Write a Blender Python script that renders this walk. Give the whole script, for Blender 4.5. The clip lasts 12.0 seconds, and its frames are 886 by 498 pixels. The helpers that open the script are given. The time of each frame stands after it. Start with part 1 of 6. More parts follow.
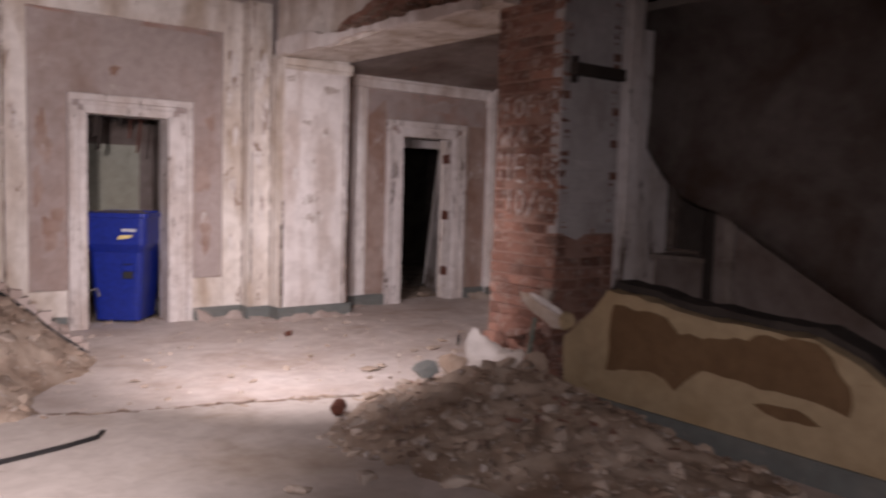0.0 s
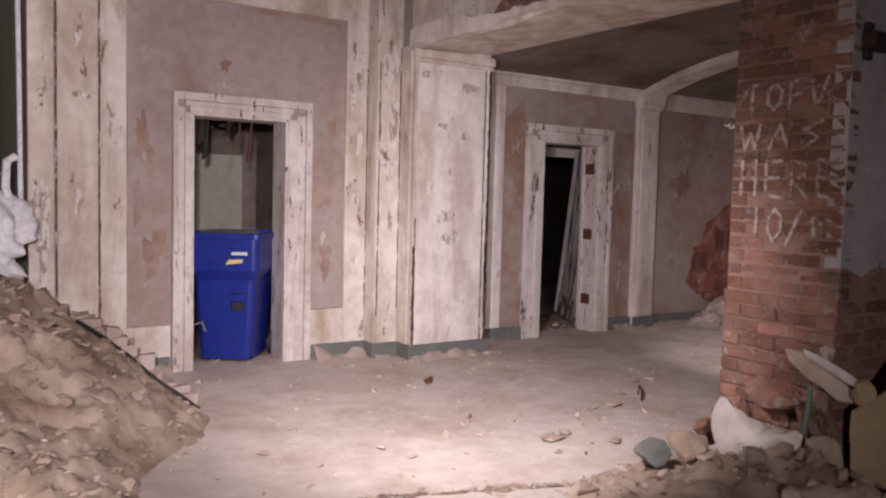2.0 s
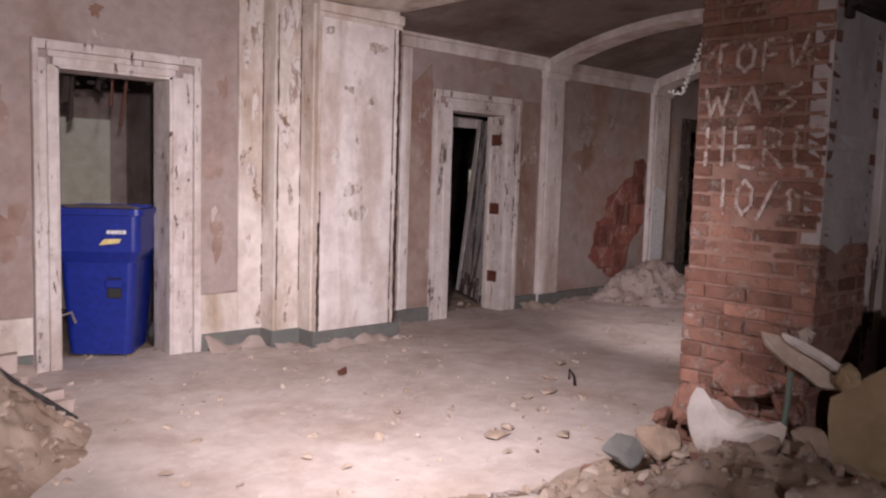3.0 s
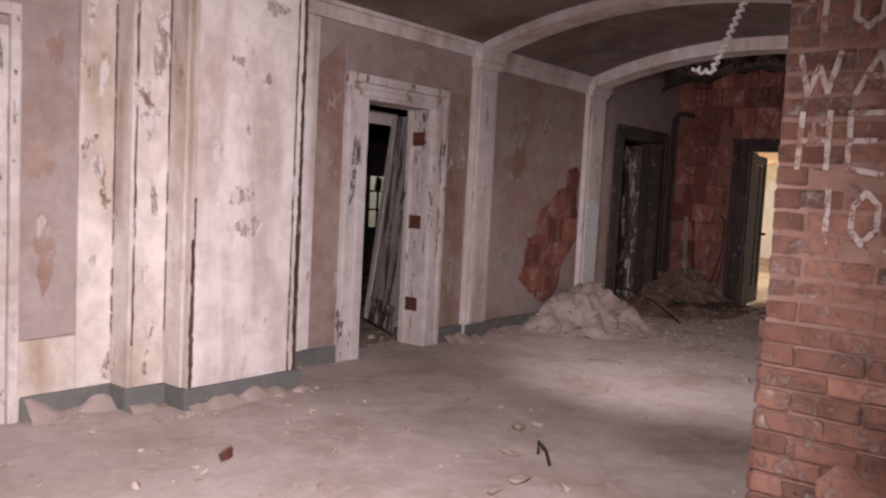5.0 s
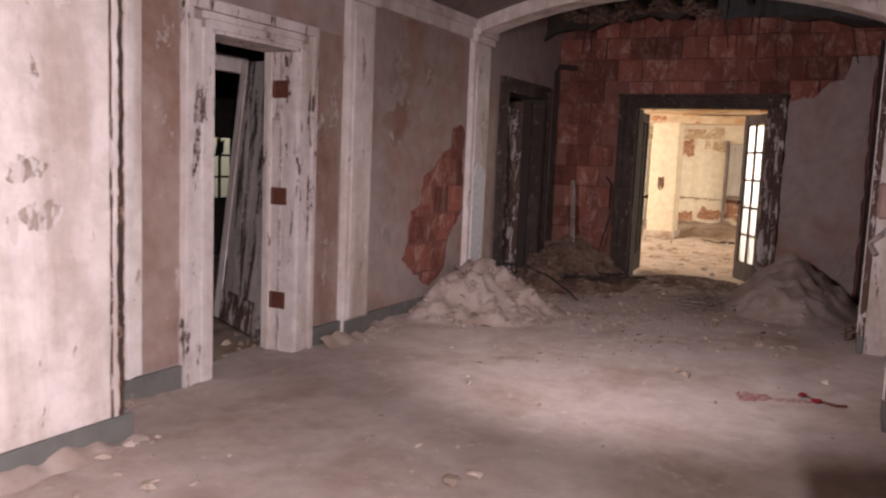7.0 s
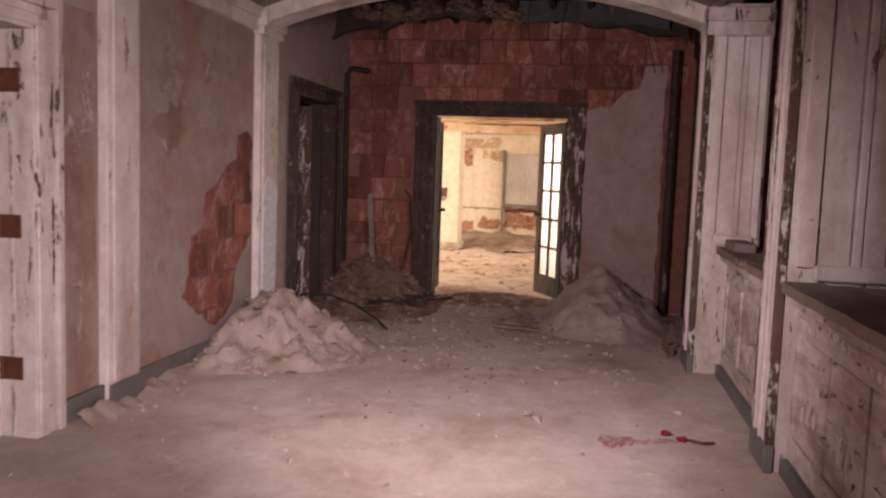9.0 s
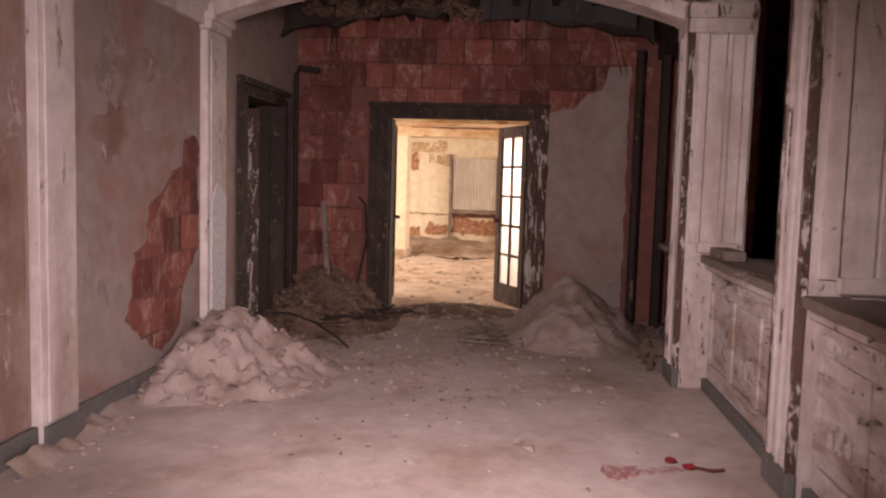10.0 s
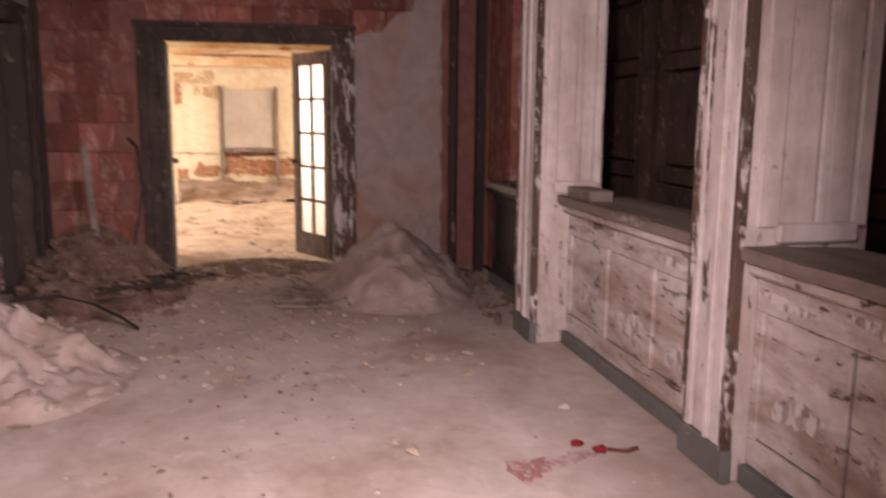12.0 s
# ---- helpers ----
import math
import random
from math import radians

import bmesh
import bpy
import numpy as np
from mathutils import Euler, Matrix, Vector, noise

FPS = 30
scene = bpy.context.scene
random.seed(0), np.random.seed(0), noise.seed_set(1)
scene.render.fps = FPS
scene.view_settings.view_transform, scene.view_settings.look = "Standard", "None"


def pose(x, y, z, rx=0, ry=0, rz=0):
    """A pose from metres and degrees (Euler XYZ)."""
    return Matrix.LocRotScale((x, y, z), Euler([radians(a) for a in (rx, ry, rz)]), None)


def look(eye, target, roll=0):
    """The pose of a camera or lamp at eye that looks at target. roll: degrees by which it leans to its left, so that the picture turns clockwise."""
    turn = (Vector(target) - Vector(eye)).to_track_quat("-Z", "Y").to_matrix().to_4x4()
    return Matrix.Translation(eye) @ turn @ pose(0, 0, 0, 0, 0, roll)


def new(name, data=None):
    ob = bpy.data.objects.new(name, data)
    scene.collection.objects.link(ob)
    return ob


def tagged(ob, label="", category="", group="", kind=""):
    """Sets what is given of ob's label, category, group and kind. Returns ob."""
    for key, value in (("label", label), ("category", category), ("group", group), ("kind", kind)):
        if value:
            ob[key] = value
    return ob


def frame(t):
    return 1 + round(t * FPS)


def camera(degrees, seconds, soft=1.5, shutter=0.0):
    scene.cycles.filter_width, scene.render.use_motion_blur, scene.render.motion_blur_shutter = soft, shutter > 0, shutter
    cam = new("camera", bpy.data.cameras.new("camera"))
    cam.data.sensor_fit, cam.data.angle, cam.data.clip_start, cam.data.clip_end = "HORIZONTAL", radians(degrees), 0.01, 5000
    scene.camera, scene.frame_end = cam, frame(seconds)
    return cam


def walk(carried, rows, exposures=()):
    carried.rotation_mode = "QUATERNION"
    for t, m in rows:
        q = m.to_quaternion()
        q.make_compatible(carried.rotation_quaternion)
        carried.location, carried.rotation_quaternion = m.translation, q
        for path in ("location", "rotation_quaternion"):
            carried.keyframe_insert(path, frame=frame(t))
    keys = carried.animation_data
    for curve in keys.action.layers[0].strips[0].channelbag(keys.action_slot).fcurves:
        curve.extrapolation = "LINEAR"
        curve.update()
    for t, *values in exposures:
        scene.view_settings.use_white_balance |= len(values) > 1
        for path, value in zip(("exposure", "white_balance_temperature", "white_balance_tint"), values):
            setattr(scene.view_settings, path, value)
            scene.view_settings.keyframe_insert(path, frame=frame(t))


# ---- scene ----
cam = camera(58.0, 12.0, soft=2.2, shutter=0.5)
PATH = [
    (0, (-0.263, -0.268, 1.406), (0.966, 1.302, 1.249), 1.6),
    (0.5, (-0.225, 0.183, 1.443), (0.83, 1.873, 1.261), 1.8),
    (1, (-0.248, 0.58, 1.411), (0.793, 2.284, 1.295), -0.6),
    (1.5, (-0.204, 0.956, 1.393), (0.879, 2.63, 1.241), -0.7),
    (2, (-0.088, 1.356, 1.411), (1.006, 3.025, 1.279), 1.5),
    (2.5, (-0.089, 1.73, 1.38), (1.151, 3.294, 1.263), 1.4),
    (3, (-0.03, 2.078, 1.37), (1.325, 3.537, 1.185), 1.8),
    (3.5, (0.207, 2.444, 1.375), (1.616, 3.86, 1.274), 2.7),
    (5.5, (1.073, 3.707, 1.321), (2.703, 4.856, 1.161), 2.3),
    (6, (1.289, 4.02, 1.332), (3.003, 5.041, 1.187), 0.6),
    (6.5, (1.538, 4.347, 1.315), (3.29, 5.282, 1.076), -0.4),
    (7, (1.832, 4.498, 1.342), (3.601, 5.403, 1.113), 2.4),
    (7.5, (2.022, 4.695, 1.367), (3.851, 5.459, 1.101), 3.1),
    (9.5, (2.889, 5.35, 1.359), (4.866, 5.603, 1.197), 1.7),
    (10, (3.092, 5.518, 1.371), (5.075, 5.71, 1.201), 1.6),
    (10.5, (3.395, 5.603, 1.369), (5.378, 5.81, 1.208), 1.0),
    (11, (3.639, 5.721, 1.376), (5.627, 5.82, 1.181), 2.3),
    (11.5, (3.858, 5.924, 1.395), (5.842, 5.769, 1.189), 0.3),
    (12, (4.085, 5.983, 1.381), (6.017, 5.584, 1.056), 0.5),
]
EXPOSURE = [(0.0, -0.2, 6500, 11), (0.5, -0.25, 6500, 10), (1.5, -0.04, 6500, 10), (2.5, -0.08, 6500, 11), (3.5, 0.08, 6450, 12), (5.5, 0.12, 6500, 13), (7.5, 0.42, 6750, 17), (9.5, 0.58, 7250, 26), (11.5, 0.75, 7300, 28), (12.0, 0.98, 7150, 24)]
walk(cam, [(t, look(eye, target, roll)) for t, eye, target, roll in PATH], EXPOSURE)

# ---- light ----
world = bpy.data.worlds.new("sky")
scene.world = world
world.use_nodes = True
_n = world.node_tree.nodes
_sky = _n.new("ShaderNodeTexSky")
_sky.sky_type, _sky.sun_disc = "NISHITA", False
_sky.sun_elevation, _sky.sun_rotation = radians(35), radians(120)
world.node_tree.links.new(_sky.outputs[0], _n["Background"].inputs[0])
_n["Background"].inputs[1].default_value = 0.08


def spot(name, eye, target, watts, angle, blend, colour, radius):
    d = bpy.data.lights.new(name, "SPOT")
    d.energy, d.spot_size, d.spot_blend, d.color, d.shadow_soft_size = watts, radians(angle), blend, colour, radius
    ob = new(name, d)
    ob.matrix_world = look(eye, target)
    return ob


def area(name, eye, target, watts, w, h, colour):
    d = bpy.data.lights.new(name, "AREA")
    d.energy, d.shape, d.size, d.size_y, d.color = watts, "RECTANGLE", w, h, colour
    ob = new(name, d)
    ob.matrix_world = look(eye, target)
    return ob


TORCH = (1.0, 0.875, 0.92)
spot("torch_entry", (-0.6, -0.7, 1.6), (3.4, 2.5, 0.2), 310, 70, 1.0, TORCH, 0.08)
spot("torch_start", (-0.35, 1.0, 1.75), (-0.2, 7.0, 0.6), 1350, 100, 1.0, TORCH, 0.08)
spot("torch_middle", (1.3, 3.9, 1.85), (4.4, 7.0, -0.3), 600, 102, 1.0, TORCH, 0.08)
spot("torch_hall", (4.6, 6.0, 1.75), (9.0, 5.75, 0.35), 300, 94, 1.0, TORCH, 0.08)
DAY = (1.0, 0.92, 0.81)
area("daylight_north", (15.6, 10.9, 1.6), (15.6, 6.0, 0.8), 260, 4.0, 1.6, DAY)
area("daylight_south", (17.6, 1.1, 1.6), (17.0, 6.0, 0.8), 205, 3.4, 1.6, DAY)

# ---- materials ----


def nodes_of(name):
    m = bpy.data.materials.new(name)
    m.use_nodes = True
    t = m.node_tree
    return m, t, t.nodes["Principled BSDF"]


def noise_tex(t, vec, scale, detail=6.0, rough=0.6, distort=0.0):
    n = t.nodes.new("ShaderNodeTexNoise")
    n.inputs["Scale"].default_value, n.inputs["Detail"].default_value = scale, detail
    n.inputs["Roughness"].default_value, n.inputs["Distortion"].default_value = rough, distort
    t.links.new(vec, n.inputs["Vector"])
    return n.outputs[0]


def ramp(t, fac, a, b):
    n = t.nodes.new("ShaderNodeMapRange")
    n.inputs[1].default_value, n.inputs[2].default_value = a, b
    t.links.new(fac, n.inputs[0])
    return n.outputs[0]


def mix(t, fac, a, b):
    n = t.nodes.new("ShaderNodeMix")
    n.data_type = "RGBA"
    if isinstance(fac, float):
        n.inputs[0].default_value = fac
    else:
        t.links.new(fac, n.inputs[0])
    for k, v in ((6, a), (7, b)):
        if isinstance(v, tuple):
            n.inputs[k].default_value = (*v, 1)
        else:
            t.links.new(v, n.inputs[k])
    return n.outputs[2]


def coords(t, stretch=(1, 1, 1)):
    g = t.nodes.new("ShaderNodeNewGeometry")
    mp = t.nodes.new("ShaderNodeMapping")
    mp.inputs["Scale"].default_value = stretch
    t.links.new(g.outputs["Position"], mp.inputs[0])
    return mp.outputs[0]


def bump(t, p, height, strength, distance):
    b = t.nodes.new("ShaderNodeBump")
    b.inputs["Strength"].default_value, b.inputs["Distance"].default_value = strength, distance
    t.links.new(height, b.inputs["Height"])
    t.links.new(b.outputs[0], p.inputs["Normal"])


def worn(name, base, stain, chip, big=1.2, fine=9.0, stretch=(1, 1, 1), stain_at=(0.45, 0.7), chip_at=(0.62, 0.66), rough=0.8, bumps=0.5, vary=0.0):
    """Paint or plaster with broad stains, sharp chips that bare what lies below, and fine grain."""
    m, t, p = nodes_of(name)
    plain, run = coords(t), coords(t, stretch)
    n_big = noise_tex(t, run, big, 5, 0.6, 0.4)
    rag = t.nodes.new("ShaderNodeMath")
    rag.operation, rag.inputs[1].default_value = "MULTIPLY_ADD", 0.22
    t.links.new(noise_tex(t, plain, fine * 3, 4, 0.7), rag.inputs[0])
    t.links.new(noise_tex(t, run, big * 3.1, 9, 0.72, 0.6), rag.inputs[2])
    shift = t.nodes.new("ShaderNodeMath")
    shift.operation, shift.inputs[1].default_value = "SUBTRACT", 0.11
    t.links.new(rag.outputs[0], shift.inputs[0])
    n_chip = shift.outputs[0]
    n_fine = noise_tex(t, plain, fine * 4, 6, 0.7)
    col = mix(t, ramp(t, n_big, *stain_at), base, stain)
    g = t.nodes.new("ShaderNodeMix")
    g.data_type, g.blend_type = "RGBA", "MULTIPLY"
    g.inputs[0].default_value = 0.55
    lum = mix(t, ramp(t, noise_tex(t, plain, fine, 7, 0.66, 0.3), 0.34, 0.62), (0.66, 0.63, 0.61), (1, 1, 1))
    t.links.new(col, g.inputs[6])
    t.links.new(lum, g.inputs[7])
    fac = ramp(t, n_chip, *chip_at)
    col = mix(t, fac, g.outputs[2], chip)
    if vary:
        o = t.nodes.new("ShaderNodeObjectInfo")
        v = t.nodes.new("ShaderNodeHueSaturation")
        k = t.nodes.new("ShaderNodeMapRange")
        k.inputs[3].default_value, k.inputs[4].default_value = 1 - vary, 1 + vary
        t.links.new(o.outputs["Random"], k.inputs[0])
        t.links.new(k.outputs[0], v.inputs["Value"])
        t.links.new(col, v.inputs["Color"])
        col = v.outputs[0]
    t.links.new(col, p.inputs["Base Color"])
    p.inputs["Roughness"].default_value = rough
    p.inputs["Specular IOR Level"].default_value = 0.25
    h = t.nodes.new("ShaderNodeMath")
    h.operation = "SUBTRACT"
    t.links.new(n_fine, h.inputs[0])
    t.links.new(fac, h.inputs[1])
    bump(t, p, h.outputs[0], bumps, 0.006)
    return m


M_BLOCKBED = worn("dark_red_bed", (0.27, 0.125, 0.10), (0.20, 0.095, 0.075), (0.34, 0.22, 0.185), 4, 9, (1, 1, 1), (0.4, 0.7), (0.6, 0.7), 0.95, 0.9)


def plain_mat(name, colour, rough=0.6, metal=0.0):
    m, t, p = nodes_of(name)
    n = noise_tex(t, coords(t), 22, 5, 0.6)
    t.links.new(mix(t, ramp(t, n, 0.3, 0.7), tuple(c * 0.75 for c in colour), tuple(min(1, c * 1.15) for c in colour)), p.inputs["Base Color"])
    p.inputs["Roughness"].default_value, p.inputs["Metallic"].default_value = rough, metal
    bump(t, p, n, 0.2, 0.003)
    return m


UP = (1, 1, 0.22)
M_WHITE = worn("peeling_white_paint", (0.77, 0.72, 0.69), (0.50, 0.41, 0.355), (0.27, 0.19, 0.14), 3.0, 8, UP, (0.43, 0.68), (0.63, 0.67))
M_CREAM = worn("cream_paint_streaked", (0.73, 0.675, 0.62), (0.45, 0.36, 0.28), (0.24, 0.16, 0.115), 2.6, 8, (1, 1, 0.28), (0.43, 0.66), (0.605, 0.64))
M_TRIM = worn("flaking_trim_paint", (0.71, 0.66, 0.64), (0.48, 0.41, 0.36), (0.12, 0.08, 0.06), 3.4, 9, (1, 1, 0.16), (0.42, 0.72), (0.59, 0.62), 0.7, 0.8)
M_FLAKE = worn("badly_flaked_paint", (0.67, 0.62, 0.59), (0.46, 0.38, 0.33), (0.16, 0.11, 0.08), 5.0, 11, (1, 1, 0.25), (0.42, 0.68), (0.60, 0.635), 0.75, 0.9)
M_BEAD = worn("bare_brown_edge", (0.13, 0.085, 0.065), (0.08, 0.05, 0.038), (0.60, 0.55, 0.52), 4.5, 10, (1, 1, 0.25), (0.4, 0.7), (0.53, 0.56), 0.75, 0.9)
M_SCAR = worn("brown_peeled_scar", (0.47, 0.395, 0.34), (0.30, 0.215, 0.165), (0.66, 0.615, 0.58), 7, 12, (1, 1, 0.35), (0.42, 0.66), (0.44, 0.50), 0.9, 0.7)
M_MAUVE = worn("mauve_bare_plaster", (0.40, 0.335, 0.31), (0.31, 0.225, 0.19), (0.52, 0.46, 0.42), 1.5, 9, (1, 1, 0.6), (0.46, 0.7), (0.63, 0.70), 0.9, 0.4)
M_PINK = worn("pink_brown_plaster", (0.38, 0.29, 0.25), (0.27, 0.17, 0.13), (0.50, 0.44, 0.41), 2.0, 9, (1, 1, 0.6), (0.44, 0.62), (0.60, 0.66), 0.9, 0.5)
M_GREY = worn("grey_pink_plaster", (0.39, 0.325, 0.30), (0.36, 0.21, 0.165), (0.26, 0.235, 0.215), 1.15, 6, (1, 1, 0.8), (0.47, 0.66), (0.60, 0.68), 0.9, 0.35)
M_FLOOR = worn("dusty_concrete_floor", (0.58, 0.51, 0.465), (0.39, 0.295, 0.235), (0.68, 0.63, 0.60), 1.3, 7, (1, 1, 1), (0.44, 0.76), (0.58, 0.78), 0.95, 0.5)
M_PALE = worn("pale_floor_screed", (0.55, 0.49, 0.44), (0.42, 0.34, 0.27), (0.34, 0.27, 0.21), 0.9, 7, (1, 1, 1), (0.5, 0.7), (0.64, 0.68), 0.85, 0.4)
M_DIRT = worn("sandy_rubble_dirt", (0.43, 0.345, 0.275), (0.25, 0.175, 0.125), (0.54, 0.47, 0.41), 2.8, 6, (1, 1, 1), (0.42, 0.66), (0.60, 0.66), 0.95, 1.0)
M_DUST = worn("pale_pink_dust", (0.46, 0.385, 0.345), (0.33, 0.245, 0.20), (0.55, 0.48, 0.45), 2.4, 6, (1, 1, 1), (0.45, 0.7), (0.64, 0.70), 0.95, 0.8)
M_BRICK = worn("red_brick", (0.29, 0.155, 0.115), (0.20, 0.10, 0.072), (0.42, 0.32, 0.275), 4.0, 12, (1, 1, 1), (0.42, 0.62), (0.52, 0.64), 0.92, 1.0, 0.34)
M_BRICKGREY = worn("grey_painted_brick", (0.46, 0.43, 0.42), (0.36, 0.32, 0.30), (0.24, 0.13, 0.10), 3.0, 9, (1, 1, 0.6), (0.45, 0.7), (0.66, 0.70), 0.85, 0.8, 0.08)
M_MORTAR = worn("old_mortar", (0.32, 0.205, 0.165), (0.25, 0.145, 0.11), (0.42, 0.33, 0.285), 6, 9, (1, 1, 1), (0.4, 0.7), (0.6, 0.7), 0.95, 0.9)
M_TILE = worn("terracotta_block", (0.30, 0.108, 0.08), (0.20, 0.075, 0.056), (0.40, 0.25, 0.21), 2.2, 9, (1, 1, 0.6), (0.38, 0.62), (0.50, 0.68), 0.88, 0.6, 0.42)
M_YELLOW = worn("stained_yellow_wall", (0.72, 0.64, 0.48), (0.60, 0.47, 0.29), (0.36, 0.15, 0.09), 1.1, 8, (1, 1, 0.6), (0.5, 0.75), (0.66, 0.69), 0.8, 0.5)
M_YSTAIN = worn("brown_water_stain", (0.50, 0.37, 0.22), (0.40, 0.25, 0.13), (0.66, 0.57, 0.42), 3.0, 9, (1, 1, 0.6), (0.42, 0.66), (0.52, 0.58), 0.85, 0.5)
M_YCEIL = worn("peeling_cream_ceiling", (0.66, 0.56, 0.40), (0.50, 0.31, 0.15), (0.40, 0.14, 0.065), 1.6, 8, (1, 0.45, 1), (0.42, 0.60), (0.57, 0.60), 0.85, 0.7)
M_YFLOOR = worn("littered_pale_floor", (0.58, 0.49, 0.40), (0.40, 0.29, 0.20), (0.70, 0.62, 0.53), 2.6, 9, (1, 1, 1), (0.42, 0.66), (0.56, 0.62), 0.95, 1.0)
# Stained plaster, base darkened to hold the dimness of vault, closet and partition.
M_CEIL = worn("stained_dimmed_plaster", (0.25, 0.21, 0.19), (0.13, 0.09, 0.072), (0.30, 0.15, 0.11), 1.1, 8, (0.7, 1, 1), (0.42, 0.66), (0.64, 0.70), 0.9, 0.5)
# Near-black for rotten lath, and for the darkness of unlit rooms.
M_NEARBLACK = worn("black_lath_and_room_shade", (0.07, 0.058, 0.05), (0.035, 0.028, 0.025), (0.14, 0.09, 0.07), 2.5, 9, (1, 1, 1), (0.4, 0.66), (0.62, 0.7), 0.95, 1.0)
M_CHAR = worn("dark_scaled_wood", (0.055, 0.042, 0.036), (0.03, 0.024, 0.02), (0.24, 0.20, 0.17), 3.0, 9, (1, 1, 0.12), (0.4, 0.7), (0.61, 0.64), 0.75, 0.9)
M_BASE = worn("grey_green_skirting", (0.155, 0.165, 0.155), (0.20, 0.19, 0.17), (0.34, 0.30, 0.27), 2.0, 9, (1, 1, 1), (0.45, 0.7), (0.63, 0.70), 0.7, 0.3)
M_BUFF = worn("buff_plaster", (0.42, 0.325, 0.20), (0.36, 0.255, 0.14), (0.26, 0.165, 0.09), 1.2, 9, (1, 1, 1), (0.45, 0.7), (0.66, 0.74), 0.9, 0.4)
M_BROWNP = worn("brown_scratch_coat", (0.185, 0.115, 0.06), (0.15, 0.09, 0.045), (0.26, 0.18, 0.10), 2.2, 9, (1, 1, 1), (0.45, 0.7), (0.66, 0.74), 0.95, 0.5)
M_LEDGE = worn("weathered_shelf_wood", (0.29, 0.245, 0.215), (0.17, 0.13, 0.105), (0.44, 0.38, 0.34), 3.0, 9, (0.12, 1, 1), (0.42, 0.66), (0.60, 0.66), 0.85, 0.9)
M_SCALE = worn("black_scaled_casing", (0.055, 0.042, 0.036), (0.10, 0.075, 0.06), (0.25, 0.205, 0.175), 6.0, 12, (1, 0.7, 0.5), (0.45, 0.7), (0.59, 0.62), 0.75, 1.0)
M_DAMP = worn("damp_grey_plaster", (0.30, 0.25, 0.225), (0.36, 0.28, 0.25), (0.40, 0.33, 0.30), 3.0, 8, (1, 1, 1), (0.40, 0.62), (0.50, 0.60), 0.9, 0.4)
M_COUNTER = worn("cracked_counter_paint", (0.66, 0.61, 0.58), (0.40, 0.31, 0.26), (0.17, 0.12, 0.09), 4.5, 11, (0.4, 0.4, 1.5), (0.42, 0.64), (0.59, 0.63), 0.8, 0.9)
M_STREAK = worn("streaked_door_paint", (0.62, 0.58, 0.56), (0.40, 0.35, 0.32), (0.085, 0.07, 0.062), 3.6, 9, (1, 1, 0.10), (0.42, 0.62), (0.53, 0.565), 0.75, 0.8)
M_TARP = worn("dark_grey_lining", (0.085, 0.085, 0.088), (0.05, 0.048, 0.047), (0.12, 0.10, 0.09), 2.4, 8, (1, 1, 0.5), (0.42, 0.66), (0.6, 0.7), 0.8, 0.6)
M_BLUE = plain_mat("blue_plastic", (0.011, 0.025, 0.22), 0.34)
M_BLACK = plain_mat("black_rubber", (0.012, 0.011, 0.011), 0.6)
M_RUST = plain_mat("rusty_steel", (0.13, 0.045, 0.028), 0.75, 0.2)
M_STEEL = plain_mat("dull_conduit_steel", (0.30, 0.27, 0.25), 0.45, 0.6)
M_CHALK = worn("white_chalk", (0.60, 0.53, 0.49), (0.48, 0.38, 0.33), (0.29, 0.15, 0.11), 9, 14, (1, 1, 1), (0.4, 0.65), (0.50, 0.56), 0.95, 0.6)
M_SHEET = plain_mat("white_insulation", (0.70, 0.70, 0.72), 0.9)
M_LABEL = plain_mat("white_print", (0.65, 0.65, 0.62), 0.6)
M_GOLD = plain_mat("yellow_sticker", (0.62, 0.50, 0.20), 0.6)
M_RED = plain_mat("red_cloth", (0.22, 0.010, 0.014), 0.9)
M_REDDUST = worn("red_dust", (0.40, 0.23, 0.215), (0.35, 0.16, 0.155), (0.52, 0.45, 0.41), 9, 12, (1, 1, 1), (0.4, 0.65), (0.52, 0.60), 0.95, 0.5)
M_GREEN = plain_mat("green_spray_paint", (0.10, 0.36, 0.18), 0.7)
M_BLINK = plain_mat("black_spray_paint", (0.05, 0.05, 0.045), 0.7)
M_GREENBIT = plain_mat("faded_green_plastic", (0.11, 0.15, 0.12), 0.7)
M_TRODDEN = worn("trodden_brown_dirt", (0.25, 0.18, 0.14), (0.17, 0.115, 0.085), (0.50, 0.44, 0.40), 3.0, 9, (1, 1, 1), (0.42, 0.64), (0.50, 0.58), 0.95, 0.9)
M_CURTAIN = worn("white_sheet_cladding", (0.66, 0.63, 0.57), (0.56, 0.52, 0.45), (0.48, 0.42, 0.34), 1.5, 3, (1, 1, 0.2), (0.45, 0.75), (0.64, 0.72), 0.7, 0.1)
M_OBRICK = worn("orange_brick", (0.42, 0.22, 0.13), (0.30, 0.13, 0.075), (0.62, 0.50, 0.36), 5.0, 9, (1, 1, 2.0), (0.42, 0.62), (0.54, 0.60), 0.9, 0.8)
M_BOX = plain_mat("dusty_brown_box", (0.19, 0.13, 0.115), 0.8)
M_STONE = worn("broken_plaster", (0.50, 0.43, 0.37), (0.38, 0.29, 0.22), (0.60, 0.55, 0.50), 4, 9, (1, 1, 1), (0.4, 0.66), (0.62, 0.7), 0.95, 0.7)
M_PLATE = worn("white_plaster_plate", (0.70, 0.65, 0.61), (0.55, 0.48, 0.42), (0.42, 0.34, 0.28), 3, 9, (1, 1, 1), (0.48, 0.7), (0.66, 0.72), 0.9, 0.5)
